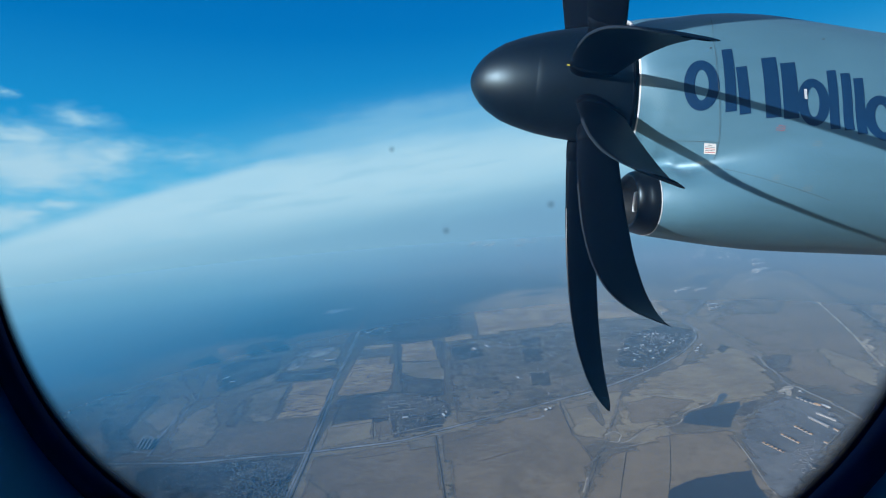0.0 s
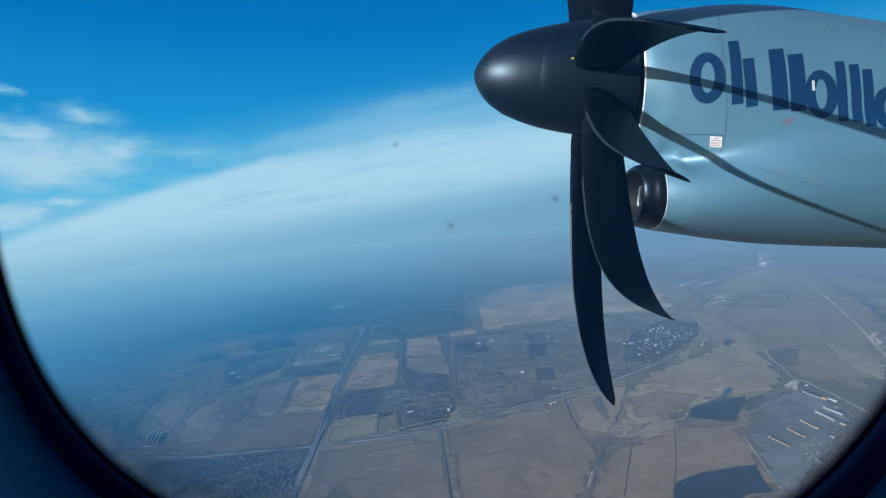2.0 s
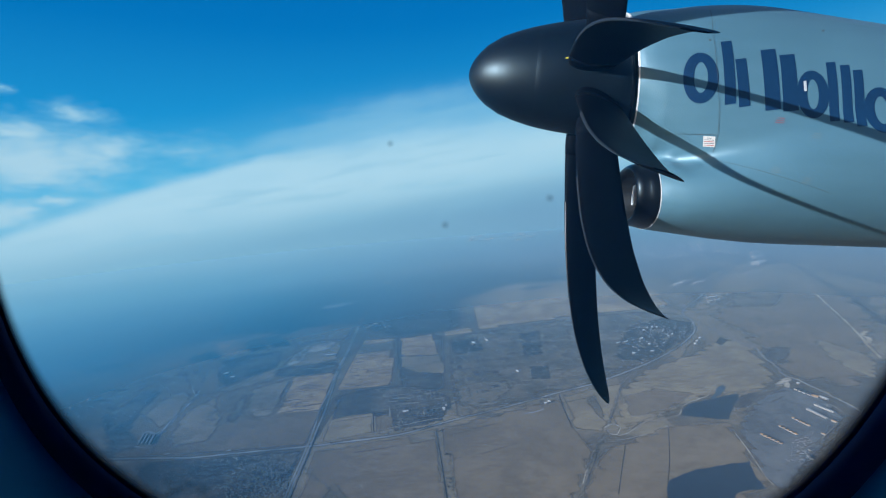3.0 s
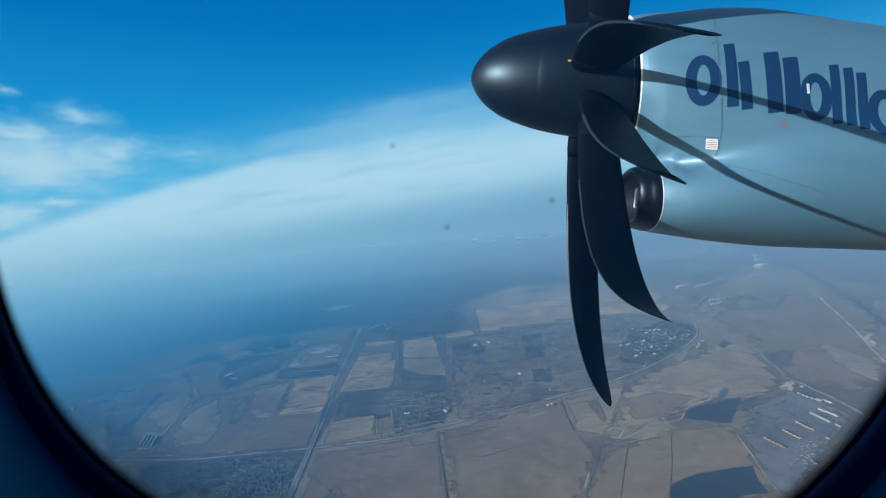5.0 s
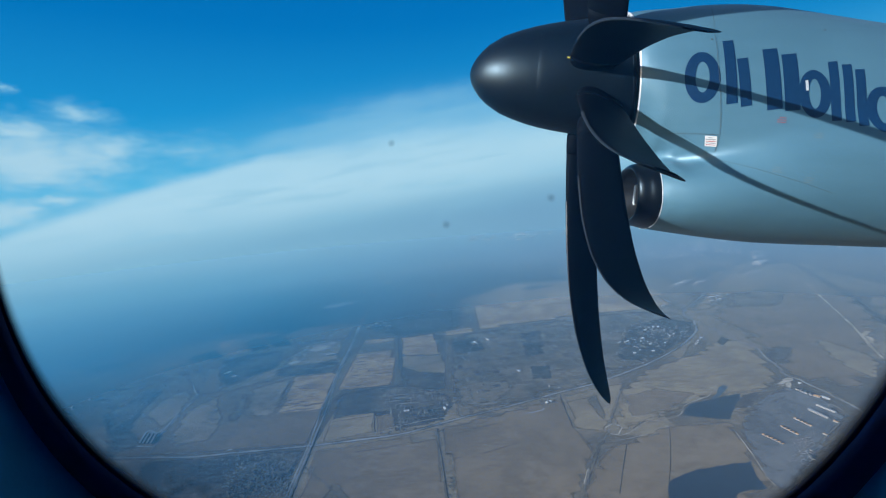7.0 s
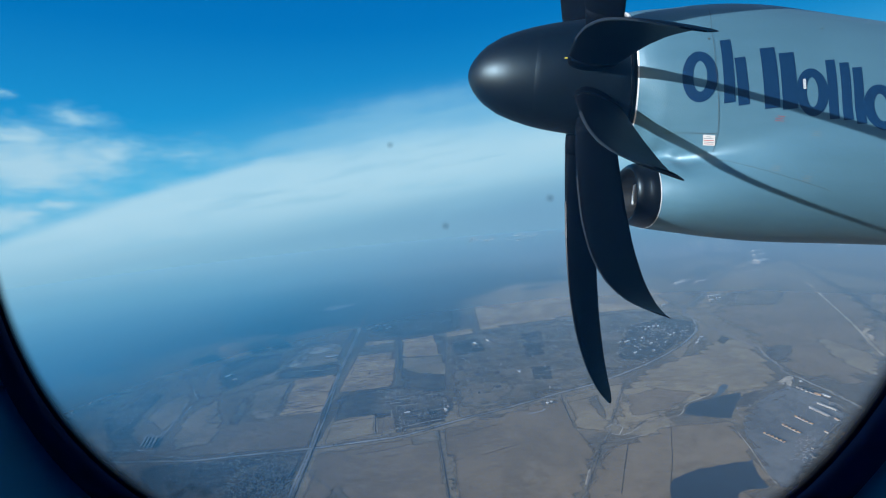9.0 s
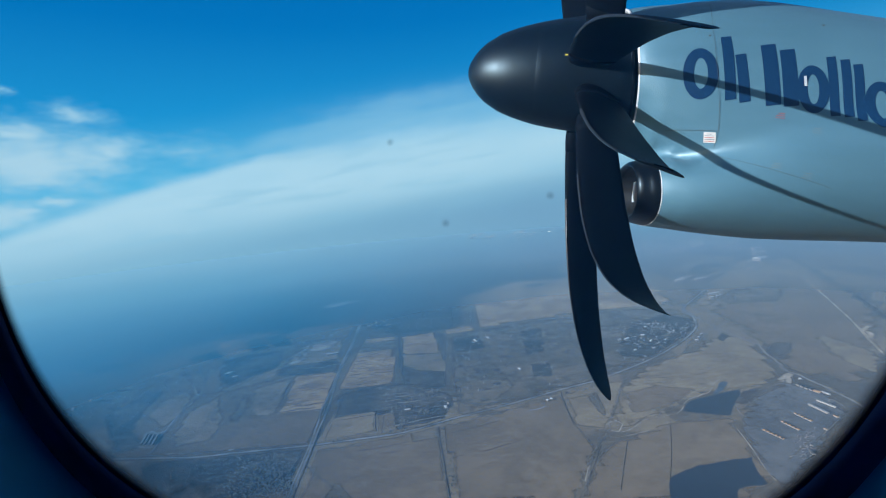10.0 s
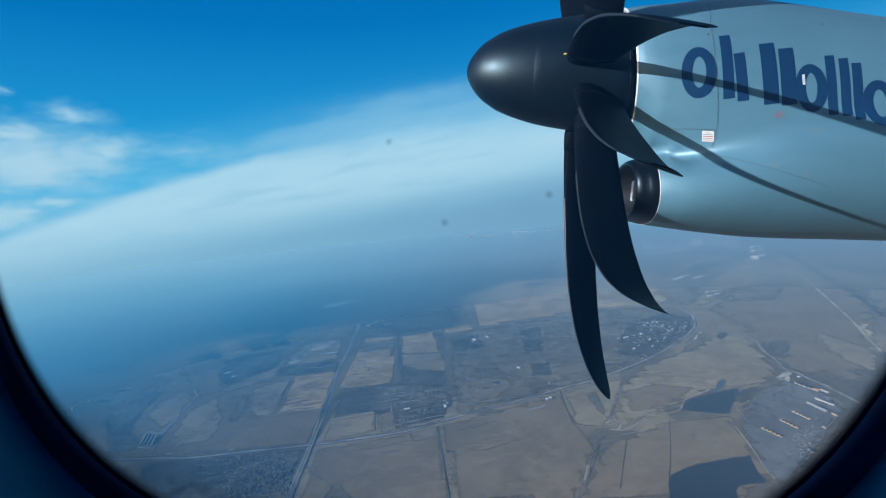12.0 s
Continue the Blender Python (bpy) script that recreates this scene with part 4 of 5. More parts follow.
def fields_west():
    """Fields on both sides of the country road and up to the highway."""
    field([(-612, 1142), (-804, 1602), (-561, 1902), (-232, 1975), (-7, 2103), (513, 1970), (419, 1547), (214, 1545), (68, 1374), (55, 1048), (-131, 1013), (-190, 1074), (-298, 1175), (-396, 1107), (-524, 1139)], WOOD, "wide dark bare forest in blue haze", 9, "woodland")
    field([(-463, 565), (-196, 561), (-206, 746), (-219, 889), (-268, 852), (-412, 783), (-554, 909), (-585, 814), (-573, 700)], BROWN, "grey-brown pasture between two roads", 3)
    field([(-592, 954), (-536, 971), (-498, 970), (-447, 849), (-407, 777), (-445, 755), (-498, 825)], BROWN, "pale brown field beside a country road", 2)
    field([(-587, 967), (-575, 1055), (-522, 998), (-498, 970), (-554, 953)], WOOD, "dark copse in the haze", 4, "woodland")
    field([(-581, 1096), (-533, 1122), (-453, 998), (-498, 970)], STRAW, "tan field in the haze", 1)
    field([(-516, 1089), (-479, 1109), (-414, 1017), (-451, 998)], WOOD, "dark ploughed field in the haze", 0.5)
    field([(-475, 1112), (-423, 1119), (-366, 1027), (-411, 1017)], WOOD, "dark ploughed field in the haze", 0.5)
    field([(-415, 1122), (-360, 1181), (-245, 1161), (-238, 1040), (-321, 1042), (-364, 1027)], BROWN, "grey-brown land beside the highway", 4)
    field([(-492, 947), (-447, 985), (-375, 988), (-345, 883), (-389, 826), (-414, 789), (-463, 863)], SCRUB, "dark wet land below a quarry", 3)
    field([(-345, 883), (-348, 959), (-316, 1024), (-250, 1034), (-229, 891), (-295, 866)], STUBBLE, "dug-over grey ground of a quarry", 5)
    field([(-341, 892), (-342, 943), (-326, 969), (-308, 950), (-305, 907), (-322, 881)], PALE_EARTH, "pale dug ground of a quarry", 4)
    field([(-321, 968), (-314, 1015), (-279, 1032), (-253, 1021), (-265, 975), (-296, 951)], PALE_EARTH, "pale dug ground of a quarry", 4)
    field([(-336, 827), (-343, 876), (-228, 888), (-220, 822), (-302, 821)], SCRUB, "dark scrub beside a quarry", 3)
    field([(-424, 780), (-382, 825), (-349, 881), (-336, 827), (-366, 790), (-402, 767)], STUBBLE, "narrow tan strip along wet land", 1.5)
    field([(-354, 773), (-297, 817), (-288, 738), (-276, 662), (-308, 656), (-338, 699)], STUBBLE, "streaked tan and brown field", 2)
    field([(-297, 817), (-219, 827), (-207, 719), (-206, 666), (-274, 663), (-286, 737)], STRAW, "tan dry-grass field beside the highway", 1.5)
    field([(-346, 651), (-365, 746), (-361, 774), (-334, 698), (-325, 644)], ROUGH, "dark damp hollow in a pasture", 4)
    field([(-496, 692), (-508, 748), (-486, 796), (-455, 762), (-437, 683), (-439, 644)], STUBBLE, "tan field beside a country road", 3)
    field([(-573, 700), (-570, 811), (-526, 803), (-513, 723), (-484, 650), (-429, 595), (-465, 577)], SCRUB, "dark overgrown land beside a lane", 4)
    field([(-415, 624), (-435, 698), (-407, 758), (-354, 659), (-337, 594), (-392, 583)], STUBBLE, "mown pasture beside a country road", 5)


def fields_middle():
    """Fields and allotments between the highway, the main road and the woods."""
    field([(-125, 1030), (-38, 1035), (-5, 991), (-10, 797), (-8, 689), (-90, 726)], SCRUB, "dark overgrown strip", 3)
    field([(-200, 1022), (-127, 1021), (-100, 746), (-159, 733), (-191, 717), (-202, 746), (-203, 879)], STRAW, "pale straw-coloured dry field", 2)
    field([(-205, 989), (-124, 995), (-118, 930), (-202, 920)], ROUGH, "dark streaked top of a dry field", 3)
    field([(-116, 1009), (-41, 1031), (-23, 880), (-104, 885)], STRAW, "pale straw-coloured dry field", 1.5)
    field([(-104, 885), (-23, 880), (-12, 809), (-15, 776), (-67, 792), (-99, 827)], STUBBLE, "tan stubble field", 1.5)
    field([(-17, 1039), (48, 1060), (54, 1016), (-12, 1001)], STRAW, "narrow pale strip of dry grass", 1)
    field([(72, 1381), (217, 1554), (407, 1530), (560, 1508), (605, 1277), (562, 1107), (446, 1096), (287, 1076), (59, 1024)], STRAW, "wide tan stubble field", 2)
    field([(217, 1452), (275, 1509), (362, 1474), (278, 1429)], SCRUB, "dark copse in a stubble field", 3)
    field([(-195, 717), (-159, 733), (-99, 742), (-8, 689), (-4, 645), (-18, 601), (-86, 580), (-126, 642), (-183, 630)], SCRUB, "dark yards and gardens round a farm", 3)
    field([(-184, 620), (-181, 633), (-123, 645), (-114, 584), (-180, 567)], STUBBLE, "tan field beside the main road", 1.5)
    field([(-118, 630), (-92, 640), (-87, 589), (-111, 584)], BROWN, "brown paddock beside a farm", 1)
    field([(-5, 991), (58, 1019), (286, 1071), (441, 1086), (532, 1058), (538, 973), (488, 884), (405, 805), (331, 750), (210, 677), (71, 622), (-10, 600), (-4, 645), (-8, 689), (-10, 797)], ROUGH, "brown overgrown allotment land", 2)
    field([(-4, 796), (72, 798), (96, 693), (49, 636), (1, 640)], ROUGH, "grey-brown paddock among allotments", 3)
    field([(0, 956), (60, 983), (66, 888), (2, 868)], WOOD, "dark allotment block", 1)
    field([(151, 986), (203, 991), (175, 837), (135, 827)], WOOD, "dark allotment block", 1)
    field([(206, 981), (266, 1001), (242, 883), (187, 868)], ROUGH, "brown allotment block", 1)
    field([(134, 780), (170, 778), (159, 718), (128, 719)], WOOD, "dark allotment yard", 0.6)
    field([(283, 783), (380, 962), (490, 1017), (527, 958), (492, 890), (406, 811), (333, 755)], WOOD, "dark gardens of a village", 3)
    field([(383, 751), (433, 818), (488, 868), (498, 851), (449, 789), (405, 752)], ROUGH, "dark gardens beside the main road", 3)


def fields_south():
    """Pastures this side of the main road, ponds and the depot."""
    field([(-412, 554), (-301, 553), (-198, 554), (-187, 441), (-295, 452), (-391, 513)], SCRUB, "dark ground of a dense village", 4)
    field([(-184, 548), (-128, 557), (-29, 581), (-14, 423), (-177, 440)], BROWN, "brown pasture beside the main road", 2)
    field([(-24, 583), (159, 648), (149, 552), (161, 503), (106, 410), (-10, 422)], BROWN, "wide brown pasture", 2)
    field([(159, 648), (217, 671), (266, 684), (207, 577), (180, 539), (149, 555)], STUBBLE, "tan corner of a pasture", 2)
    field([(187, 632), (209, 648), (200, 585), (189, 564)], ROUGH, "dark hollow beside a stream", 3)
    field([(239, 647), (309, 723), (373, 758), (427, 782), (480, 827), (534, 842), (540, 781), (478, 637), (409, 610), (348, 605), (304, 585), (248, 552), (198, 534), (203, 568)], STUBBLE, "uneven tan pasture along a stream", 3)
    field([(241, 636), (297, 657), (348, 628), (282, 577), (227, 569)], BROWN, "smooth brown part of a pasture", 6)
    field([(166, 502), (267, 547), (343, 544), (333, 510), (305, 417), (263, 393), (106, 410)], BROWN, "brown pasture round a pond", 2)
    field([(-151, 437), (-142, 482), (-108, 433)], ROUGH, "dark rough corner of a pasture", 5)
    field([(-187, 549), (-142, 556), (-128, 560), (-135, 553), (-175, 545)], ROUGH, "dark damp verge", 2)
    field([(-67, 571), (-26, 583), (-23, 554), (-61, 545)], ROUGH, "dark damp corner of a pasture", 3)
    field([(580, 1011), (733, 1154), (1061, 1269), (901, 925), (607, 621), (537, 595), (515, 634), (501, 667), (527, 742), (550, 798)], BROWN, "wide brown meadow beyond the road", 4)
    field([(557, 1096), (708, 1238), (1042, 1638), (1239, 1528), (1061, 1288), (733, 1154), (578, 1012)], STUBBLE, "hazy tan fields near the town", 4)
    field([(773, 1198), (904, 1180), (765, 1030), (668, 1061)], ROUGH, "dark ploughed strip of a meadow", 6)
    field([(668, 823), (682, 699), (591, 605), (607, 714)], STUBBLE, "pale rough part of a meadow", 8)
    field([(529, 753), (570, 786), (602, 773), (560, 724), (516, 707)], SCRUB, "dark thicket beyond the road", 7, "woodland")
    field([(788, 1474), (878, 1581), (992, 1605), (923, 1481), (802, 1401)], WOOD, "dark copse near the town", 4, "woodland")
    field([(495, 827), (522, 856), (526, 837), (495, 807)], WOOD, "small dark pool", 0.6)
    field([(349, 540), (418, 605), (474, 625), (498, 595), (479, 532), (363, 442), (303, 395), (304, 435), (331, 507)], YARD, "grey concrete yard of a depot", 1.2, "yard")
    field([(375, 594), (399, 611), (431, 619), (472, 618), (427, 596), (386, 572), (365, 569)], SCRUB, "dark marsh beside a pond", 4)
    field([(424, 586), (450, 599), (453, 595), (425, 579)], SCRUB, "dark wet slab in the yard", 2)
    field([(308, 408), (346, 440), (384, 465), (447, 501), (362, 425), (311, 388)], VERGE, "worn edge of the depot yard", 2)
    field(PONDS[0], POND, "dark blue pond", 3, "water")
    field([(353, 606), (371, 622), (383, 638), (395, 646), (398, 639), (379, 620), (360, 605)], SHALLOW, "narrow shallow inlet of a pond", 1, "water")
    field(PONDS[1], POND, "dark blue pond", 3, "water")
    field([(-394, 1393), (-390, 1447), (-344, 1457), (-288, 1455), (-333, 1420), (-364, 1383)], PALE_POND, "pale far lake", 3, "water")


def main_roads():
    """The highway, the main road across it and the road past the depot."""
    highway = [(-187, 441), (-190, 479), (-192, 518), (-194, 550), (-195, 570), (-198, 604), (-200, 632), (-204, 667), (-206, 700), (-209, 748), (-212, 772), (-218, 842), (-221, 931), (-229, 1065), (-236, 1181), (-239, 1322)]
    # how far the two carriageways stand off the middle line
    split = [1.7, 1.7, 1.8, 1.8, 1.9, 2.4, 3.2, 4.6, 3.6, 2.0, 1.8, 1.8, 2.0, 2.2, 2.6, 2.8]
    cross = [(-500, 573), (-408, 563), (-347, 556), (-289, 558), (-196, 561), (-129, 567), (-71, 575), (-10, 600), (72, 629), (164, 666), (223, 688), (331, 750), (410, 810), (465, 863), (504, 912), (536, 984), (553, 1051), (686, 1200), (900, 1445), (1198, 1805), (1490, 2155)]
    depot = [(536, 1030), (532, 1009), (534, 949), (534, 867), (536, 800), (540, 780), (526, 747), (514, 699), (501, 664), (506, 640), (507, 588), (506, 557), (500, 513)]
    ribbon(highway, 6.4, 0.265, "verge", VERGE, "grassy highway verge", "verge", 0.3)
    ribbon(highway[4:10], 2.6, 0.290, "verge", ROUGH, "dull grass between two carriageways", "verge", 0.4)
    for side in (-1, 1):
        ribbon([(x + side * off, y) for (x, y), off in zip(highway, split)], 2.3, 0.325, "road", ASPHALT, "grey carriageway of a straight highway", "road")
    ribbon([(x + 4.9, y) for x, y in highway[:6]], 1.3, 0.310, "ditch", DITCH, "dark ditch beside the highway", "ditch", 0.6)
    ribbon([(x - 4.9, y) for x, y in highway[5:11]], 0.8, 0.310, "ditch", DITCH, "dark ditch beside the highway", "ditch", 0.7)
    ribbon(cross, 7, 0.255, "verge", VERGE, "grassy road verge", "verge", 0.35)
    ribbon(cross, 3.4, 0.300, "road", ASPHALT, "grey main road across the fields", "road")
    ribbon(depot, 6, 0.260, "verge", STUBBLE, "worn verge of the depot road", "verge", 0.5)
    ribbon(depot, 2.6, 0.305, "road", ASPHALT, "grey road past the depot", "road")


def small_roads():
    """Lanes, tracks, stream banks and ditches."""
    lane([(537, 1079), (591, 1092), (686, 1200), (900, 1445), (1198, 1805)], 16, VERGE, "hazy built-up strip along the road", 0.5)
    lane([(-409, 559), (-416, 588), (-425, 620), (-430, 645), (-435, 673), (-440, 699), (-448, 761), (-477, 843), (-502, 921)], 3.0, SCRUB, "dark scrubby verge of a country road", 0.6, name="verge")
    lane([(-409, 559), (-416, 588), (-425, 620), (-430, 645), (-435, 673), (-440, 699), (-448, 761), (-477, 843), (-502, 921)], 1.7, CHALK, "narrow grey country road")
    lane([(-427, 620), (-432, 639), (-439, 673), (-444, 697)], 1.2, CHALK, "pale track beside a country road", 0.3)
    lane([(-448, 761), (-472, 794), (-497, 835)], 2.5, PALE_EARTH, "pale country track")
    lane([(1010, 1275), (942, 1150), (869, 1019), (808, 910), (756, 821), (713, 752), (682, 699)], 7, SAND, "pale sandy track", 0.2)
    lane([(776, 826), (750, 795), (725, 762)], 11, SAND, "pale sandy ground beside a track", 0.6)
    lane([(464, 627), (492, 651), (495, 642), (471, 622)], 9, PALE_EARTH, "pale worn ground beside the road", 0.9)
    lane([(420, 608), (463, 623)], 2.6, PALE_EARTH, "pale perimeter track", 0.4)
    lane([(330, 515), (320, 475), (307, 433), (305, 417)], 1.3, PALE_EARTH, "pale perimeter track", 0.2)
    lane([(-78, 579), (-82, 621), (-86, 666), (-102, 728), (-107, 820), (-127, 1021)], 2.0, VERGE, "farm lane", 0.5)
    lane([(-98, 818), (-86, 725)], 2.2, DITCH, "dark hedge beside a field", 0.6, name="ditch")
    lane([(-122, 1020), (-101, 818)], 3.4, DITCH, "dark hedge between two dry fields", 0.6, name="ditch")
    lane([(-100, 591), (-82, 596), (-42, 608), (-18, 611)], 1.8, PALE_EARTH, "pale farm road beside the main road", 0.4)
    lane([(-104, 669), (-78, 666), (-61, 669)], 1.6, PALE_EARTH, "pale farm track", 0.5)
    lane([(-100, 660), (-95, 630)], 1.4, PALE_EARTH, "pale farm track", 0.5)
    lane([(-190, 716), (-140, 730), (-113, 744), (-77, 733)], 1.6, DITCH, "dark hedge along a field", 0.8, name="ditch")
    lane([(-182, 623), (-141, 630), (-123, 634)], 1.3, DITCH, "dark furrow in a field", 0.6, name="ditch")
    lane([(-123, 649), (-113, 584)], 1.4, DITCH, "dark hedge between fields", 0.5, name="ditch")
    lane([(-29, 581), (-24, 527), (-19, 470), (-15, 423)], 1.6, DITCH, "dark ditch between pastures", 0.4, name="ditch")
    lane([(-31, 578), (-27, 528), (-21, 470), (-18, 423)], 0.9, VERGE, "pale bank of a ditch", 0.4)
    lane([(-11, 562), (19, 571), (50, 582)], 1.0, DITCH, "dark furrow in the pasture", 0.6, name="ditch")
    lane([(27, 513), (50, 521), (73, 530)], 1.0, DITCH, "dark furrow in the pasture", 0.6, name="ditch")
    lane([(-15, 503), (3, 509)], 1.0, DITCH, "dark furrow in the pasture", 0.6, name="ditch")
    lane([(-131, 537), (-96, 542), (-64, 550)], 1.0, DITCH, "dark furrow in the pasture", 0.6, name="ditch")
    lane([(156, 657), (150, 597), (147, 555)], 1.3, DITCH, "dark lane beside a pasture", 0.5, name="ditch")
    lane([(153, 627), (208, 644)], 1.2, DITCH, "dark furrow in the pasture", 0.6, name="ditch")
    lane([(310, 733), (271, 692), (243, 646), (211, 588), (194, 557), (180, 531), (160, 505), (143, 476), (122, 434), (111, 409)], 3.2, VERGE, "scrubby winding stream", 0.8)
    lane([(158, 503), (141, 473), (124, 441)], 1.2, PALE_EARTH, "pale bank of a stream", 0.7)
    lane([(164, 505), (146, 473), (129, 441)], 1.0, DITCH, "dark stream bed", 0.7, name="ditch")
    lane([(243, 650), (210, 588), (195, 563)], 1.2, PALE_EARTH, "pale bank of a stream", 0.7)
    lane([(169, 522), (180, 523), (186, 517), (207, 522), (230, 527)], 1.4, PALE_EARTH, "pale footpath by the stream", 0.5)
    lane([(187, 550), (200, 557), (205, 547), (196, 532), (187, 535)], 2.2, PALE_EARTH, "pale worn ground beside a stream", 0.9)
    lane([(196, 529), (216, 537), (241, 556), (266, 559), (289, 568), (301, 582)], 1.7, PALE_EARTH, "pale winding stream bank", 0.8)
    lane([(218, 542), (247, 565), (270, 567), (288, 571)], 1.0, DITCH, "dark stream bed", 0.8, name="ditch")
    lane([(292, 570), (311, 594), (336, 606), (355, 615), (374, 635), (369, 644)], 1.9, PALE_EARTH, "pale bank of the pond", 0.5)
    lane([(371, 636), (395, 652), (400, 643)], 1.5, PALE_EARTH, "pale bank of the pond", 0.5)
    lane([(362, 566), (371, 574), (373, 570)], 2.2, PALE_EARTH, "pale spoil bank", 0.3)
    lane([(362, 566), (358, 554), (355, 545)], 1.2, PALE_EARTH, "pale spoil bank", 0.3)
    lane([(364, 569), (368, 573), (372, 573)], 1.4, CHALK, "white rubble on a spoil bank")
    lane([(386, 573), (386, 578)], 1.4, CHALK, "white rubble on a spoil bank")
    lane([(461, 628), (467, 630), (473, 629)], 6.0, PALE_EARTH, "pale spoil mound beside the yard", 0.5)
    lane([(430, 616), (442, 619), (454, 620)], 2.6, PALE_EARTH, "pale strip beside the yard", 0.5)
    lane([(366, 559), (385, 572), (408, 592), (417, 594)], 2.6, VERGE, "rough bank beside the yard", 0.8)
    lane([(197, 510), (176, 467), (154, 422)], 1.1, DITCH, "dark ditch between pastures", 0.4, name="ditch")
    lane([(266, 547), (232, 476), (208, 432)], 0.9, DITCH, "dark ditch between pastures", 0.4, name="ditch")
    lane([(261, 676), (289, 658)], 0.9, DITCH, "dark furrow in the pasture", 0.5, name="ditch")
    lane([(52, 1003), (53, 952), (54, 905)], 1.2, PALE_EARTH, "pale allotment path", 0.4)
    lane([(-5, 838), (60, 843), (135, 839), (179, 843)], 1.4, VERGE, "allotment lane", 0.6)
    lane([(141, 998), (125, 835), (114, 712)], 1.5, VERGE, "allotment lane", 0.6)
    lane([(86, 722), (134, 732), (198, 758), (241, 769)], 1.3, VERGE, "allotment lane", 0.6)
    lane([(131, 743), (136, 768), (160, 769), (156, 743), (132, 740)], 0.9, PALE_EARTH, "pale path round an allotment yard", 0.3)
    lane([(197, 715), (192, 684), (211, 694)], 1.3, PALE_EARTH, "pale lay-by of the main road", 0.3)
    lane([(39, 627), (56, 628), (73, 636)], 1.6, PALE_EARTH, "pale yard beside the main road", 0.6)
    lane([(40, 599), (58, 603)], 1.6, PALE_EARTH, "pale bare patch beside the main road", 0.6)
    lane([(95, 604), (115, 609), (123, 615)], 2.6, ASPHALT, "grey lay-by beside the road")
    lane([(122, 633), (124, 613)], 2.0, VERGE, "grey forecourt beside the road", 0.3)
    lane([(-86, 574), (-75, 569), (-65, 577)], 1.5, ASPHALT, "grey slip road")
    lane([(1273, 1701), (1084, 1317), (964, 1072), (840, 855)], 13, DITCH, "dark line of bare trees", 0.6, name="ditch")
    lane([(522, 672), (524, 645), (514, 578)], 2.0, VERGE, "pale verge beyond the depot road", 0.4)
    lane([(472, 568), (475, 558), (486, 566), (485, 545)], 2.0, PALE_EARTH, "pale depot lane", 0.3)
    lane([(381, 468), (409, 487), (470, 528)], 2.4, VERGE, "worn depot lane", 0.4)
    lane([(340, 447), (380, 474), (400, 483)], 1.4, VERGE, "worn depot lane", 0.4)
    lane([(-345, 916), (-337, 949), (-326, 969), (-319, 1016), (-279, 1032)], 7.0, PALE_EARTH, "pale quarry bank", 0.9)
    lane([(-341, 898), (-322, 911), (-316, 938)], 6.0, PALE_EARTH, "pale quarry bank", 0.9)
    lane([(-339, 980), (-325, 1001), (-300, 1011)], 6.0, PALE_EARTH, "pale quarry bank", 0.9)
    lane([(-292, 857), (-258, 853), (-232, 866)], 4.0, PALE_EARTH, "pale quarry track", 0.8)
    lane([(-449, 989), (-403, 1011), (-367, 1019), (-321, 1042)], 5.0, VERGE, "pale lane between dark fields", 0.5)
    lane([(-478, 1099), (-440, 1044), (-412, 1013)], 2.6, VERGE, "pale path between dark fields", 0.3)
    lane([(-630, 976), (-582, 981), (-592, 1037), (-571, 1075)], 5.0, VERGE, "pale lane in the haze", 0.6)
    lane([(-995, 1726), (-1090, 1944), (-1048, 2006), (-1014, 2020)], 14.0, PALE_EARTH, "pale far bank", 0.6)
    lane([(-805, 1266), (-752, 1275)], 7.0, PALE_EARTH, "pale far bank", 0.6)
    lane([(-806, 1006), (-798, 1019)], 4.0, PALE_EARTH, "pale far bank", 0.6)
    lane([(-1366, 1455), (-1332, 1502)], 8.0, PALE_EARTH, "pale far bank", 0.6)
    lane([(-458, 630), (-456, 636), (-452, 639), (-439, 632), (-434, 637)], 3.2, CHALK, "pale farm track", 0.6)
    lane([(-445, 597), (-432, 593), (-418, 592)], 1.7, CHALK, "pale wall of a farm yard", 0.3)
    lane([(-430, 618), (-432, 636)], 1.5, CHALK, "pale farm track", 0.5)
    lane([(-421, 608), (-422, 618)], 1.4, CHALK, "pale farm track", 0.5)
    lane([(-387, 569), (-384, 570), (-380, 570)], 1.5, CHALK, "pale bare patch beside the main road", 0.6)
    lane([(-372, 567), (-368, 566)], 1.5, CHALK, "pale bare patch beside the main road", 0.6)
    lane([(-304, 566), (-298, 567)], 1.5, CHALK, "pale bare patch beside the main road", 0.6)
    lane([(-299, 798), (-292, 747), (-284, 711)], 1.4, DITCH, "dark hedge between two fields", 0.6, name="ditch")
    lane([(-291, 757), (-249, 754), (-209, 742)], 1.0, DITCH, "dark furrow in a field", 0.4, name="ditch")
    lane([(-315, 616), (-300, 619), (-286, 620)], 1.0, PALE_EARTH, "pale field path", 0.4)
    lane([(-189, 518), (-168, 492), (-142, 464), (-127, 443)], 1.8, VERGE, "rough winding stream bed", 0.9)
    lane([(-117, 465), (-112, 470), (-108, 464), (-113, 460)], 1.4, PALE_EARTH, "pale bare patch in a pasture", 0.5)


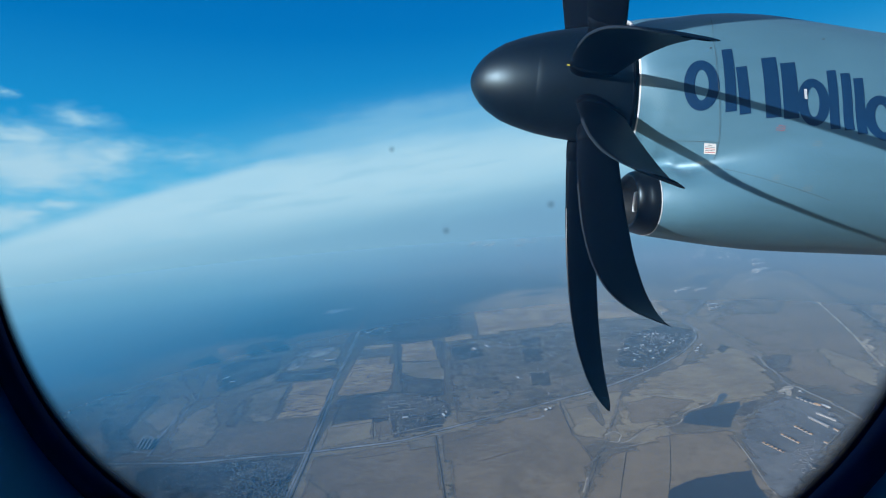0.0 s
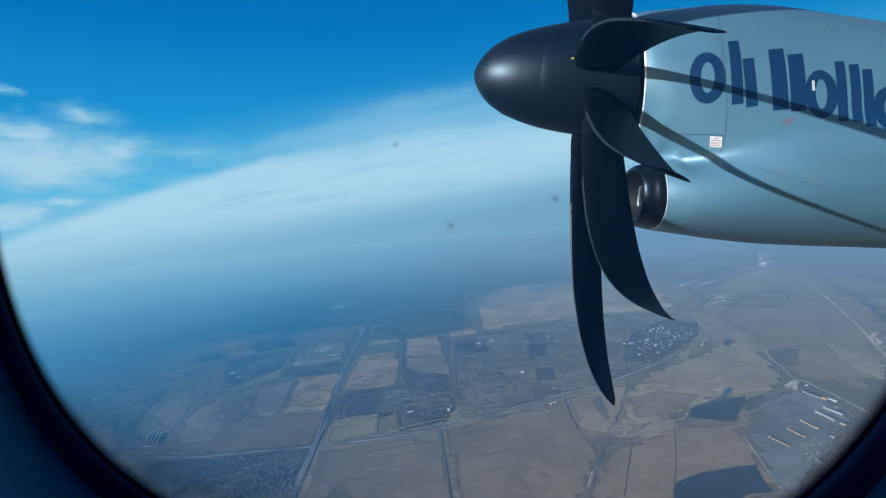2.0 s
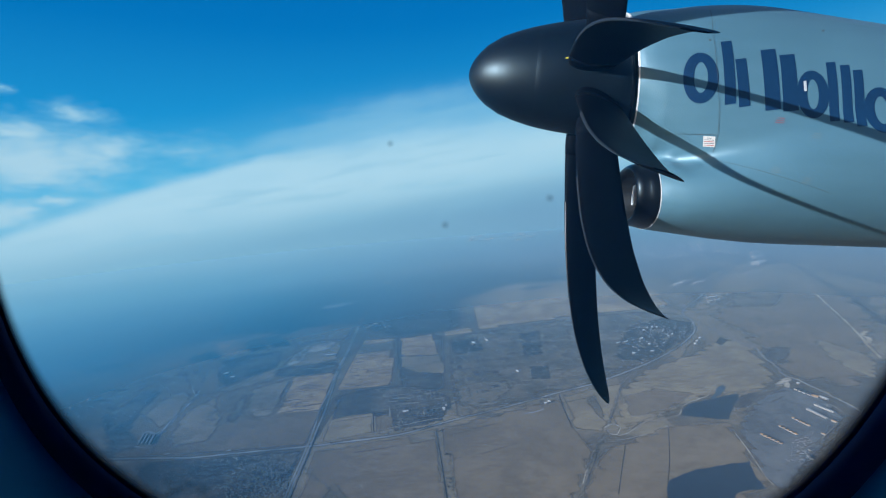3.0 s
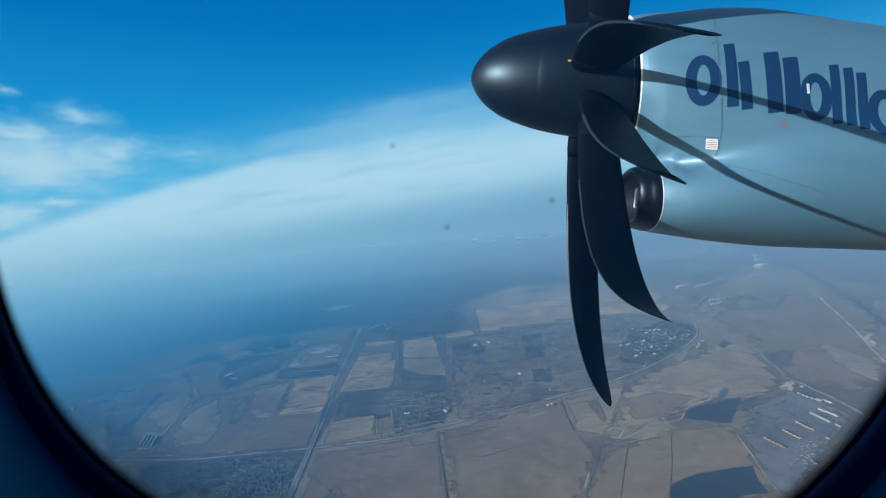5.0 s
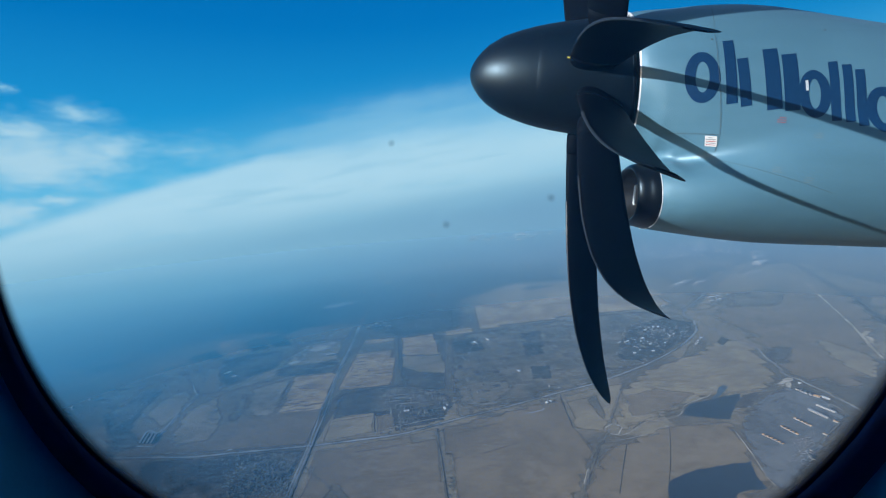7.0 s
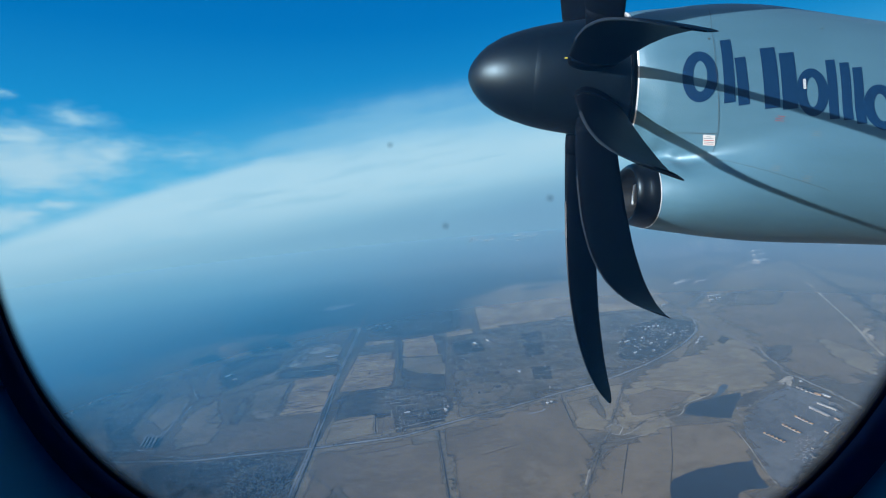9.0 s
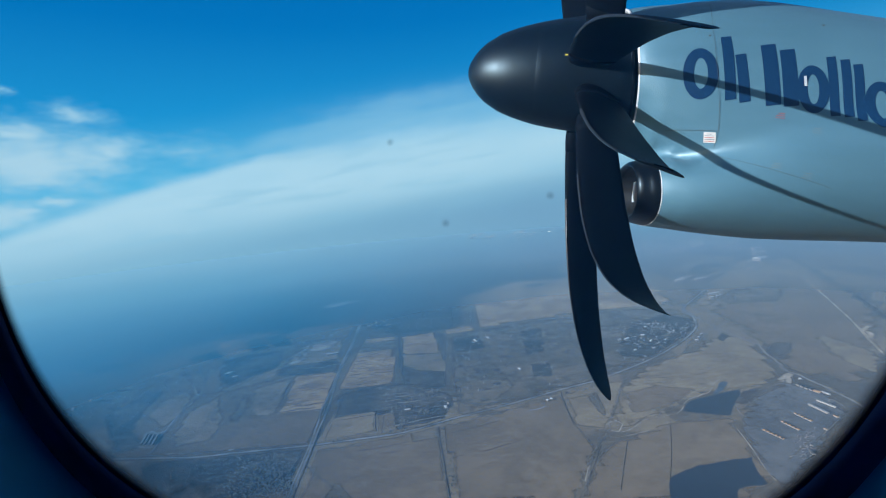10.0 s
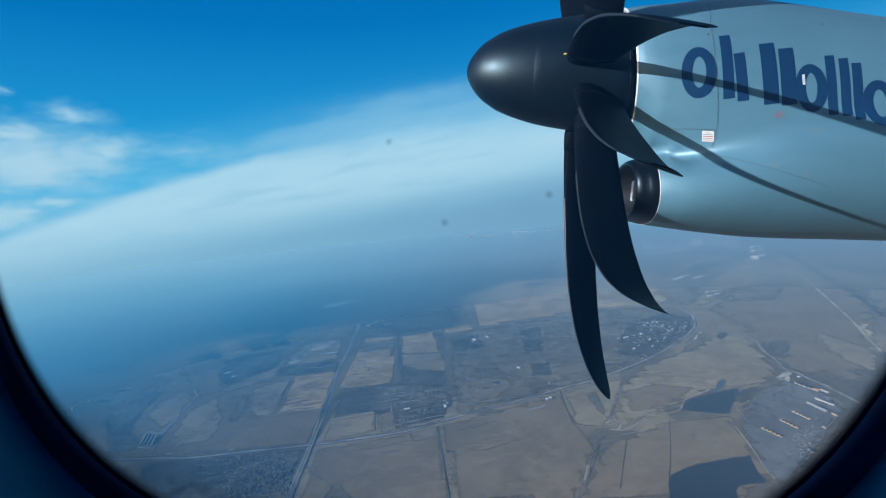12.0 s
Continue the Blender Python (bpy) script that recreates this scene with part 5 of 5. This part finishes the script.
def house_meshes():
    b = bmesh.new()
    bmesh.ops.create_cube(b, size=1, matrix=Matrix.Translation((0, 0, 0.5)))
    walls = mesh_of(b, "wall")
    walls.materials.append(HOUSE_WALL)
    b = bmesh.new()
    v = [b.verts.new(p) for p in ((-0.56, -0.58, 0.98), (0.56, -0.58, 0.98), (0.56, 0.58, 0.98), (-0.56, 0.58, 0.98), (-0.56, 0, 1.6), (0.56, 0, 1.6))]
    for f in ((0, 1, 5, 4), (2, 3, 4, 5), (0, 4, 3), (1, 2, 5), (0, 3, 2, 1)):
        b.faces.new([v[i] for i in f])
    roof = mesh_of(b, "roof")
    roof.materials.append(HOUSE_ROOF)
    return walls, roof


def many_boxes(spots, rng, size, height, material, name, label, category):
    """Small far buildings with ridged roofs, as one mass."""
    verts, faces = [], []
    for x, y in spots:
        a, l, w, h = rng.uniform(0, math.pi), rng.uniform(*size), rng.uniform(*size) * 0.7, rng.uniform(*height)
        c, s = math.cos(a), math.sin(a)
        k = len(verts)
        for dx, dy, z in ((-1, -1, 0), (1, -1, 0), (1, 1, 0), (-1, 1, 0), (-1, -1, 1), (1, -1, 1), (1, 1, 1), (-1, 1, 1), (-1, 0, 1.45), (1, 0, 1.45)):
            px, py = dx * l / 2, dy * w / 2
            verts.append((x + c * px - s * py, y + s * px + c * py, 0.12 + z * h))
        faces += [tuple(k + i for i in f) for f in ((0, 1, 5, 4), (1, 2, 6, 9, 5), (2, 3, 7, 6), (3, 0, 4, 8, 7), (4, 5, 9, 8), (6, 7, 8, 9))]
    me = bpy.data.meshes.new(name)
    me.from_pydata(verts, [], faces)
    me.materials.append(material)
    return tagged(new(name, me), label, category, kind="stuff")


def plots(region, n, rng, size, z, material, name, label, turn=-8):
    """Many small garden and field plots side by side, as one mass."""
    verts, faces = [], []
    for x, y in scatter(region, n, rng, 0.015):
        a = radians(turn + rng.choice((0, 90)) + rng.uniform(-3, 3))
        l, w = rng.uniform(*size), rng.uniform(*size) * 0.45
        z += 0.00015
        c, t = math.cos(a), math.sin(a)
        k = len(verts)
        verts += [(x + c * dx - t * dy, y + t * dx + c * dy, z) for dx, dy in ((-l / 2, -w / 2), (l / 2, -w / 2), (l / 2 * rng.uniform(0.8, 1.1), w / 2), (-l / 2, w / 2 * rng.uniform(0.7, 1.2)))]
        faces.append((k, k + 1, k + 2, k + 3))
    me = bpy.data.meshes.new(name)
    me.from_pydata(verts, [], faces)
    me.materials.append(material)
    return tagged(new(name, me), label, "plots", kind="stuff")


def field_lines(region, n, rng, width, z, material, name, label, category, length=(18, 120), turn=-8, across=0.33):
    """Many thin field borders, ditches and paths, as one mass."""
    verts, faces = [], []
    for x, y in scatter(region, n, rng):
        a = radians(turn + (90 if rng.random() < across else 0) + rng.uniform(-5, 5))
        k = y / 700
        l, w = rng.uniform(*length) * k, rng.uniform(*width) * k
        steps = 6
        bow = rng.uniform(-0.05, 0.05) * l
        z += 0.00012
        c, t = math.cos(a), math.sin(a)
        base = len(verts)
        for i in range(steps + 1):
            f = i / steps
            dx, dy = (f - 0.5) * l, bow * math.sin(math.pi * f) + rng.uniform(-0.3, 0.3) * w
            ww = w * rng.uniform(0.5, 1.2)
            for side in (-ww / 2, ww / 2):
                verts.append((x + c * dx - t * (dy + side), y + t * dx + c * (dy + side), z))
        faces += [(base + 2 * i, base + 2 * i + 2, base + 2 * i + 3, base + 2 * i + 1) for i in range(steps)]
    me = bpy.data.meshes.new(name)
    me.from_pydata(verts, [], faces)
    me.materials.append(material)
    return tagged(new(name, me), label, category, kind="stuff")


def twig_clumps(spots, rng, size, name, label):
    verts, faces = [], []
    for x, y in spots:
        r = rng.uniform(*size)
        k = len(verts)
        top = r * rng.uniform(1.0, 1.7)
        for i in range(5):
            a = 2 * math.pi * (i + rng.random() * 0.7) / 5
            q = r * rng.uniform(0.5, 1.1)
            verts.append((x + q * math.cos(a), y + q * math.sin(a), 0.4 + top * rng.uniform(0.3, 0.6)))
        verts += [(x + rng.uniform(-.3, .3) * r, y + rng.uniform(-.3, .3) * r, 0.4 + top), (x, y, 0.2)]
        for i in range(5):
            faces += [(k + i, k + (i + 1) % 5, k + 5), (k + (i + 1) % 5, k + i, k + 6)]
    me = bpy.data.meshes.new(name)
    me.from_pydata(verts, [], faces)
    me.materials.append(TWIGS)
    return tagged(new(name, me), label, "trees", kind="stuff")


def shed(x, y, l, w, h, turn, roof_mat, label, category="building"):
    """A long low building with a shallow ridged roof."""
    t = holder("shed", pose(x, y, 0, 0, 0, turn), label, category)
    h += 0.6
    b = bmesh.new()
    bmesh.ops.create_cube(b, size=1, matrix=Matrix.Translation((0, 0, h / 2)) @ Matrix.Diagonal((l, w, h, 1)))
    part("wall", b, HOUSE_WALL, t)
    b = bmesh.new()
    o = 0.25
    v = [b.verts.new(p) for p in ((-l / 2 - o, -w / 2 - o, h + 0.02), (l / 2 + o, -w / 2 - o, h + 0.02), (l / 2 + o, w / 2 + o, h + 0.02), (-l / 2 - o, w / 2 + o, h + 0.02),
                                  (-l / 2 - o, 0, h + w * 0.14), (l / 2 + o, 0, h + w * 0.14))]
    for f in ((0, 1, 5, 4), (2, 3, 4, 5), (0, 4, 3), (1, 2, 5), (0, 3, 2, 1)):
        b.faces.new([v[i] for i in f])
    part("roof", b, roof_mat, t)
    return t


def settlements():
    rng = random.Random(4)
    walls, roof = house_meshes()
    base = holder("house", pose(-230, 520, 0.15), "small house with a pitched roof in a dense village", "house", "village houses")
    part("wall", walls, HOUSE_WALL, base)
    part("roof", roof, HOUSE_ROOF, base)
    base.scale = (1.8, 1.2, 0.75)
    spots = [q for q in scatter(V1, 1400, rng, 0.03) if rng.random() < 0.1 + ((q[0] + 390) / 170) ** 2]
    spots.sort(key=lambda q: (q[0] + 230) ** 2 + (q[1] - 500) ** 2)
    for x, y in spots[:110]:
        copy_thing(base, pose(x, y, 0.15, 0, 0, rng.choice((12, 102, 20, 95)) + rng.uniform(-6, 6)))
    many_boxes(spots[110:420], rng, (0.9, 2.3), (0.5, 1.0), MANY_ROOFS, "village_houses", "dense small village houses with grey and brown roofs", "houses")
    many_boxes(spots[420:], rng, (0.6, 1.5), (0.4, 0.8), MANY_PALE, "village_sheds", "tiny pale sheds and walls between village houses", "sheds")
    for region, n in ((V1, 50), ([(-275, 550), (-208, 548), (-194, 464), (-262, 462)], 170)):
        field_lines(region, n, rng, (0.6, 1.4), 0.22, LINE_PALE, "garden_paths", "pale paths and walls of a village", "paths", (2, 7), 8, 0.55)
    field_lines(V1, 130, rng, (0.9, 2.2), 0.2150, LINE_DARK, "garden_hedges", "dark hedges between village gardens", "hedges", (5, 22), 8, 0.5)
    many_boxes(scatter(V2, 16, rng, 0.03), rng, (1.6, 3.2), (1.0, 1.8), MANY_WHITE, "village_houses", "scattered white village houses", "houses")
    many_boxes(scatter(V2, 90, rng, 0.02), rng, (1.6, 3.6), (1.0, 1.8), MANY_ROOFS, "village_houses", "scattered grey village houses", "houses")
    many_boxes(scatter(V3, 40, rng, 0.03), rng, (1.4, 3.4), (0.9, 1.7), MANY_ROOFS, "village_houses", "grey farm and village buildings", "houses")
    for region, n in (([(-865, 864), (-683, 831), (-572, 681), (-601, 667), (-680, 697)], 70), ([(-701, 862), (-631, 884), (-543, 770), (-530, 697), (-573, 700)], 60)):
        many_boxes(scatter(region, n, rng, 0.02), rng, (1.0, 2.8), (0.5, 1.1), MANY_PALE, "village_houses", "scattered pale village houses in blue haze", "houses")
        field_lines(region, n, rng, (0.5, 1.3), 0.22, LINE_PALE, "garden_paths", "pale paths and walls of a hazy village", "paths", (3, 11), 8, 0.5)
    many_boxes(scatter([(-700, 740), (-560, 900), (-470, 760), (-480, 640), (-560, 650)], 45, rng, 0.02), rng, (1.6, 3.6), (0.8, 1.5), MANY_ROOFS, "village_houses", "scattered hazy village houses", "houses")
    many_boxes(scatter([(164, 3430), (900, 3300), (752, 2750), (172, 2900)], 320, rng, 0.004), rng, (10, 30), (19, 23.5), MANY_WHITE, "town_blocks", "far pale town blocks in the haze", "town")
    many_boxes(scatter([(1008, 2309), (1533, 2362), (1189, 1816), (848, 1892)], 200, rng, 0.006), rng, (5, 14), (2, 4.5), MANY_WHITE, "town_blocks", "pale town blocks in the haze", "town")
    many_boxes(scatter([(1500, 1750), (2300, 2300), (2400, 1700), (1600, 1400)], 120, rng, 0.005), rng, (7, 18), (3, 7), MANY_WHITE, "town_blocks", "pale town towers in the haze", "town")
    many_boxes(scatter([(-420, 1500), (-380, 1900), (-60, 2050), (30, 1650)], 55, rng, 0.01), rng, (4, 11), (2, 4), MANY_WHITE, "village_houses", "hazy far village houses", "houses")
    many_boxes(scatter([(-330, 1010), (-420, 1110), (-290, 1180), (-235, 1060)], 4, rng, 0.02), rng, (3, 6), (1.5, 2.5), MANY_WHITE, "quarry_sheds", "pale sheds of a quarry", "buildings")
    many_boxes(scatter([(-210, 1100), (-235, 1230), (-160, 1220), (-150, 1120)], 24, rng), rng, (2, 5), (0.5, 1.2), MANY_WHITE, "village_houses", "small pale roadside buildings", "houses")
    many_boxes(scatter([(345, 455), (364, 478), (393, 496), (417, 506), (388, 472), (360, 440)], 90, rng), rng, (0.8, 2.6), (0.25, 0.5), MANY_ROOFS, "parked_lorries", "small sheds and parked lorries in the yard", "vehicles")
    for x, y, l, turn in ((360, 496, 24, -72), (391, 511, 22, -78), (419, 527, 22, -80)):
        w = 3.0
        t = shed(x, y, l, w, 0.65, turn, SHED_OCHRE, "long ochre-roofed depot shed with dark roof strips")
        # dark strips laid just over the closed roof, at even spacing
        for k in range(int(l / 4.6)):
            b = bmesh.new()
            x0 = -l / 2 + 4.6 * k + 2.7
            v = [[b.verts.new((x0 + dx, dy, z)) for dy, z in ((-w / 2 - 0.27, 1.30), (0, 1.37 + w * 0.14), (w / 2 + 0.27, 1.30))] for dx in (0.0, 2.1)]
            for m in (0, 1):
                b.faces.new((v[0][m], v[1][m], v[1][m + 1], v[0][m + 1]))
            part("roof_gap", b, SHED_DARK, t, "dark strip laid across the roof")
    for x, y, l, w, turn, roof, label in ((451, 543, 26, 3.2, -83, SHED_PALE, "long depot hall with a pale sheet roof"), (470, 554, 23, 2.6, -75, SHED_PALE, "long depot hall with a pale sheet roof"),
                                          (493, 582, 11, 3.4, -75, SHED_WHITE, "low depot hall with a white roof"), (487, 588, 8, 6, -70, SHED_OCHRE, "wide ochre-roofed workshop in a depot"),
                                          (481, 612, 7, 4.4, 10, SHED_DARK, "dark grey flat-sided depot store"), (482, 606, 7, 4.4, 10, SHED_DARK, "dark grey flat-sided depot store"), (483, 600, 7, 4.4, 10, SHED_DARK, "dark grey flat-sided depot store"),
                                          (485, 594, 7, 4.4, 10, SHED_DARK, "dark grey flat-sided depot store"), (455, 522, 6, 2.6, -81, SHED_OCHRE, "small ochre-roofed depot shed"), (421, 497, 4, 1.8, -76, SHED_OCHRE, "small ochre-roofed depot shed"),
                                          (497, 631, 3, 3, 20, SHED_WHITE, "small white hut beside the depot road"), (385, 470, 8, 3, 20, SHED_GREY, "dark grey store on a concrete yard"), (372, 456, 8, 3, 70, SHED_GREY, "dark grey store on a concrete yard")):
        shed(x, y, l, w, 1.5 if l > 20 or roof is SHED_DARK else 0.8, turn, roof, label)
    field_lines([(380, 480), (485, 545), (500, 560), (470, 505), (400, 455)], 26, rng, (0.7, 1.3), 0.186, LINE_DARK, "yard_kerbs", "dark kerbs and drains of a concrete yard", "kerbs", (6, 26), 32, 0.4)
    field_lines([(350, 540), (440, 605), (478, 580), (400, 500)], 24, rng, (0.5, 0.9), 0.187, LINE_PALE, "yard_joints", "pale worn joints in a concrete yard", "kerbs", (3, 14), 32, 0.5)
    town_side = ((695, 1338, 30, 10, 6, 10), (726, 1364, 30, 8, 6, 10), (754, 1333, 34, 12, 6, 10), (677, 1153, 15, 6, 4, 10), (692, 1155, 12, 6, 4, 10), (656, 1114, 12, 5, 4, 10), (680, 1125, 12, 5, 4, 10), (531, 1105, 10, 5, 4, 10),
                 (1234, 1782, 40, 18, 9, 10), (1179, 1689, 50, 16, 9, 10), (1096, 1564, 46, 30, 10, 20), (969, 1413, 50, 10, 6, 10))
    open_land = ((-74, 637, 8, 4, 1.8, 10), (-18, 636, 2.6, 9, 1.6, 15), (136, 633, 2.4, 4.5, 1.4, 25), (130, 630, 2.4, 4.5, 1.4, 25), (-897, 1044, 7, 7, 14, 0), (-986, 1273, 22, 12, 5, 0),
                 (-231, 1752, 26, 16, 8, 10), (-197, 1870, 30, 16, 7, 30), (111, 760, 2, 8, 0.5, 20), (48, 937, 1.6, 16, 0.3, 25), (76, 950, 1.6, 14, 0.3, 25), (-259, 925, 12, 6, 3, 0), (330, 800, 6, 3, 2, 30))
    for x, y, l, w, h, turn in town_side + open_land:
        shed(x, y, l, w, h, turn, SHED_WHITE, "white-roofed hall standing among the fields")
    for x, y in ((-448, 616), (-442, 614), (-436, 613), (-430, 612)):
        shed(x, y, 30, 2.3, 1.4, 109, SHED_PALE, "long pale-roofed farm shed beside a lane")
    for x, y, l in ((-986, 1269, 14), (-718, 866, 9), (-711, 871, 7), (-708, 876, 7), (-831, 990, 7), (-442, 858, 8), (-441, 865, 7), (-419, 839, 7), (-674, 1002, 9), (-808, 1011, 10), (-253, 925, 9), (-246, 929, 7),
                    (-208, 1125, 7), (-200, 1139, 6), (-190, 1153, 7), (-182, 1179, 7), (-39, 1448, 12), (-58, 1464, 12), (-582, 2231, 24), (-375, 1938, 22), (-305, 1997, 24)):
        shed(x, y, l * 1.3, l * 0.5, l * 0.3, rng.uniform(0, 40), SHED_WHITE, "small white building far off in the haze")
    for x, y in ((431, 945), (440, 943), (421, 944), (407, 930), (434, 880), (445, 888), (338, 862), (326, 862), (344, 866), (378, 878), (365, 803), (378, 842), (467, 839), (481, 853), (456, 824)):
        shed(x, y, rng.uniform(3.5, 6.5), rng.uniform(2.4, 3.6), 2.2, rng.uniform(0, 60), SHED_WHITE, "white village hall among dark gardens")
    for x, y, l, w, turn in ((-27, 643, 15, 2.4, 12), (-36, 634, 2.4, 9, 12), (-92, 700, 26, 2.2, 2), (-86, 689, 20, 2.2, 2), (-96, 678, 16, 2.2, 2)):
        shed(x, y, l, w, 0.7, turn, SHED_GREY, "long low farm shed in a yard")
    shed(-45, 630, 4.5, 9, 2.0, 10, SHED_GREY, "dark grey farm hall beside the road")
    twig_clumps(scatter(D1, 1300, rng, 0.02) + scatter(V1, 130, rng), rng, (0.5, 1.2), "bare_bushes", "bare dark bushes and garden trees")
    twig_clumps(scatter(D2, 900, rng) + scatter(D3, 500, rng), rng, (1.6, 3.2), "bare_trees", "bare dark woodland trees")
    plots(D1, 260, rng, (5, 24), 0.1700, PLOT_DARK, "garden_plots", "dense grey and brown garden plots", 7)
    plots(V3, 130, rng, (3, 13), 0.1700, PLOT_DARK, "garden_plots", "small yards and gardens round a farm", 5)
    plots([(-800, 760), (-600, 1120), (-480, 1120), (-470, 800), (-520, 640)], 70, rng, (8, 34), 0.1700, PLOT_TAN, "field_strips", "hazy small fields and strips", 4)
    plots([(330, 470), (362, 545), (460, 600), (478, 535)], 60, rng, (3, 12), 0.1725, PLOT_YARD, "yard_slabs", "patched slabs of the concrete yard", -40)
    plots([(560, 1120), (900, 1700), (1400, 1900), (1100, 1250), (800, 1050)], 60, rng, (14, 60), 0.1700, PLOT_TAN, "field_strips", "small fields round the town", 10)
    # streaks of trampled and uncut grass in the dry fields
    for region, n, width, turn in (([(-300, 770), (-230, 780), (-210, 660), (-330, 650)], 110, (0.9, 2.4), 3), ([(-200, 1010), (-128, 1012), (-102, 750), (-195, 735)], 90, (0.9, 2.2), 4),
                                   ([(-116, 1005), (-42, 1025), (-16, 780), (-98, 800)], 40, (0.9, 2.0), 4), ([(-400, 740), (-330, 760), (-320, 640), (-390, 640)], 60, (0.8, 1.8), 3),
                                   ([(250, 690), (420, 800), (500, 740), (400, 640), (290, 600)], 70, (0.7, 1.8), -25), ([(560, 900), (800, 1150), (820, 900), (600, 700)], 50, (0.9, 2.4), -20)):
        field_lines(region, n, rng, width, 0.1750, LINE_BROWN, "grass_streaks", "brown streaks of trampled grass in a field", "grass", (5, 26), turn, 0.05)
    for region, n, turn in (([(-300, 770), (-230, 780), (-210, 660), (-330, 650)], 50, 3), ([(-200, 1010), (-128, 1012), (-102, 750), (-195, 735)], 50, 4)):
        field_lines(region, n, rng, (0.8, 1.8), 0.1850, LINE_PALE, "grass_streaks", "pale streaks of dry grass in a field", "grass", (5, 22), turn, 0.05)
    meadow = [(-395, 600), (-230, 600), (-225, 700), (-300, 740), (-380, 760)]
    field_lines(meadow, 150, rng, (0.6, 1.6), 0.1750, LINE_BROWN, "grass_streaks", "brown streaks of trampled grass in a pasture", "grass", (3, 15), 3, 0.1)
    field_lines(meadow, 60, rng, (0.5, 1.2), 0.1800, LINE_DRY, "grass_streaks", "tan streaks of dry grass in a pasture", "grass", (3, 12), 3, 0.1)
    field_lines([(-185, 545), (120, 610), (290, 560), (290, 440), (-180, 440)], 60, rng, (0.4, 1.0), 0.1750, LINE_BROWN, "grass_streaks", "brown streaks of trampled grass in a pasture", "grass", (3, 16), 8, 0.15)
    field_lines(D1, 120, rng, (0.5, 1.2), 0.2150, LINE_PALE, "garden_paths", "pale paths and walls among allotments", "paths", (6, 34), 7, 0.45)
    field_lines(D1, 150, rng, (0.7, 1.6), 0.2100, LINE_DARK, "garden_hedges", "dark hedges among allotments", "hedges", (8, 50), 7, 0.45)
    field_lines(V3, 150, rng, (0.5, 1.1), 0.2200, LINE_PALE, "garden_paths", "pale paths and walls of a farm", "paths", (4, 18), 6, 0.5)
    plain_land = [(-620, 600), (-560, 1100), (-215, 1150), (540, 1060), (1000, 1300), (700, 660), (300, 420), (-190, 440)]
    field_lines(plain_land, 130, rng, (0.5, 1.3), 0.1950, LINE_BROWN, "field_borders", "faint field borders and furrows", "hedges", (14, 70), 4, 0.3)
    west = [(-1300, 900), (-1000, 1700), (-450, 1500), (-560, 1000), (-640, 700)]
    field_lines(west, 40, rng, (2.0, 5.0), 0.2500, LINE_PALE, "field_paths", "pale banks and tracks in the blue haze", "paths")
    field_lines(west, 50, rng, (4.0, 10.0), 0.2250, LINE_DARK, "field_borders", "dark hedges and copses in the blue haze", "hedges")
    field_lines([(-500, 1600), (-400, 2200), (500, 2500), (1000, 2200), (700, 1600), (-100, 1900)], 70, rng, (3.0, 7.0), 0.2500, LINE_PALE, "field_paths", "pale far banks and tracks in the haze", "paths")
    many_boxes(scatter(west, 30, rng, 0.01), rng, (3, 8), (2, 4), MANY_WHITE, "outlying_sheds", "small white sheds in the blue haze", "buildings")
    many_boxes([q for q in scatter(D1, 70, rng, 0.01)], rng, (1.4, 3.6), (1.0, 2.0), MANY_ROOFS, "outlying_sheds", "small grey sheds scattered over allotments", "buildings")
    wide = [(-620, 600), (-600, 1100), (1000, 1300), (700, 560), (300, 425), (-190, 440)]
    twig_clumps([q for q in scatter(wide, 900, rng, 0.012) if not any(inside(q, w) for w in PONDS)], rng, (0.4, 1.2), "scattered_bushes", "scattered bare bushes over fields and ditches")
    line = []
    for path in ([(-24, 597), (-13, 432)], [(-102, 815), (-112, 1015)], [(-235, 1000), (60, 1045)], [(-199, 740), (-100, 727)], [(-198, 560), (-10, 592)], [(46, 605), (240, 682)], [(315, 730), (459, 855)], [(-201, 635), (-219, 943)]):
        (ax, ay), (bx, by) = path
        for i in range(int(math.hypot(bx - ax, by - ay) / 3.0)):
            f = rng.random()
            if noise.noise(Vector((ax + f * 40, ay, 2.0))) > -0.15:
                line.append((ax + (bx - ax) * f + rng.uniform(-3.5, 3.5), ay + (by - ay) * f + rng.uniform(-3.5, 3.5)))
    twig_clumps(line, rng, (0.6, 1.5), "hedgerow_bushes", "bare hedgerow bushes beside roads and ditches")
    twig_clumps(scatter([(119, 420), (150, 500), (180, 536), (200, 530), (140, 420)], 40, rng) + scatter(V3, 260, rng) + scatter(V2, 300, rng), rng, (0.4, 1.0), "bare_bushes", "bare bushes by the stream and gardens")


land()
fields_west()
fields_middle()
fields_south()
main_roads()
small_roads()
settlements()
engine()
propeller()
cabin_window()
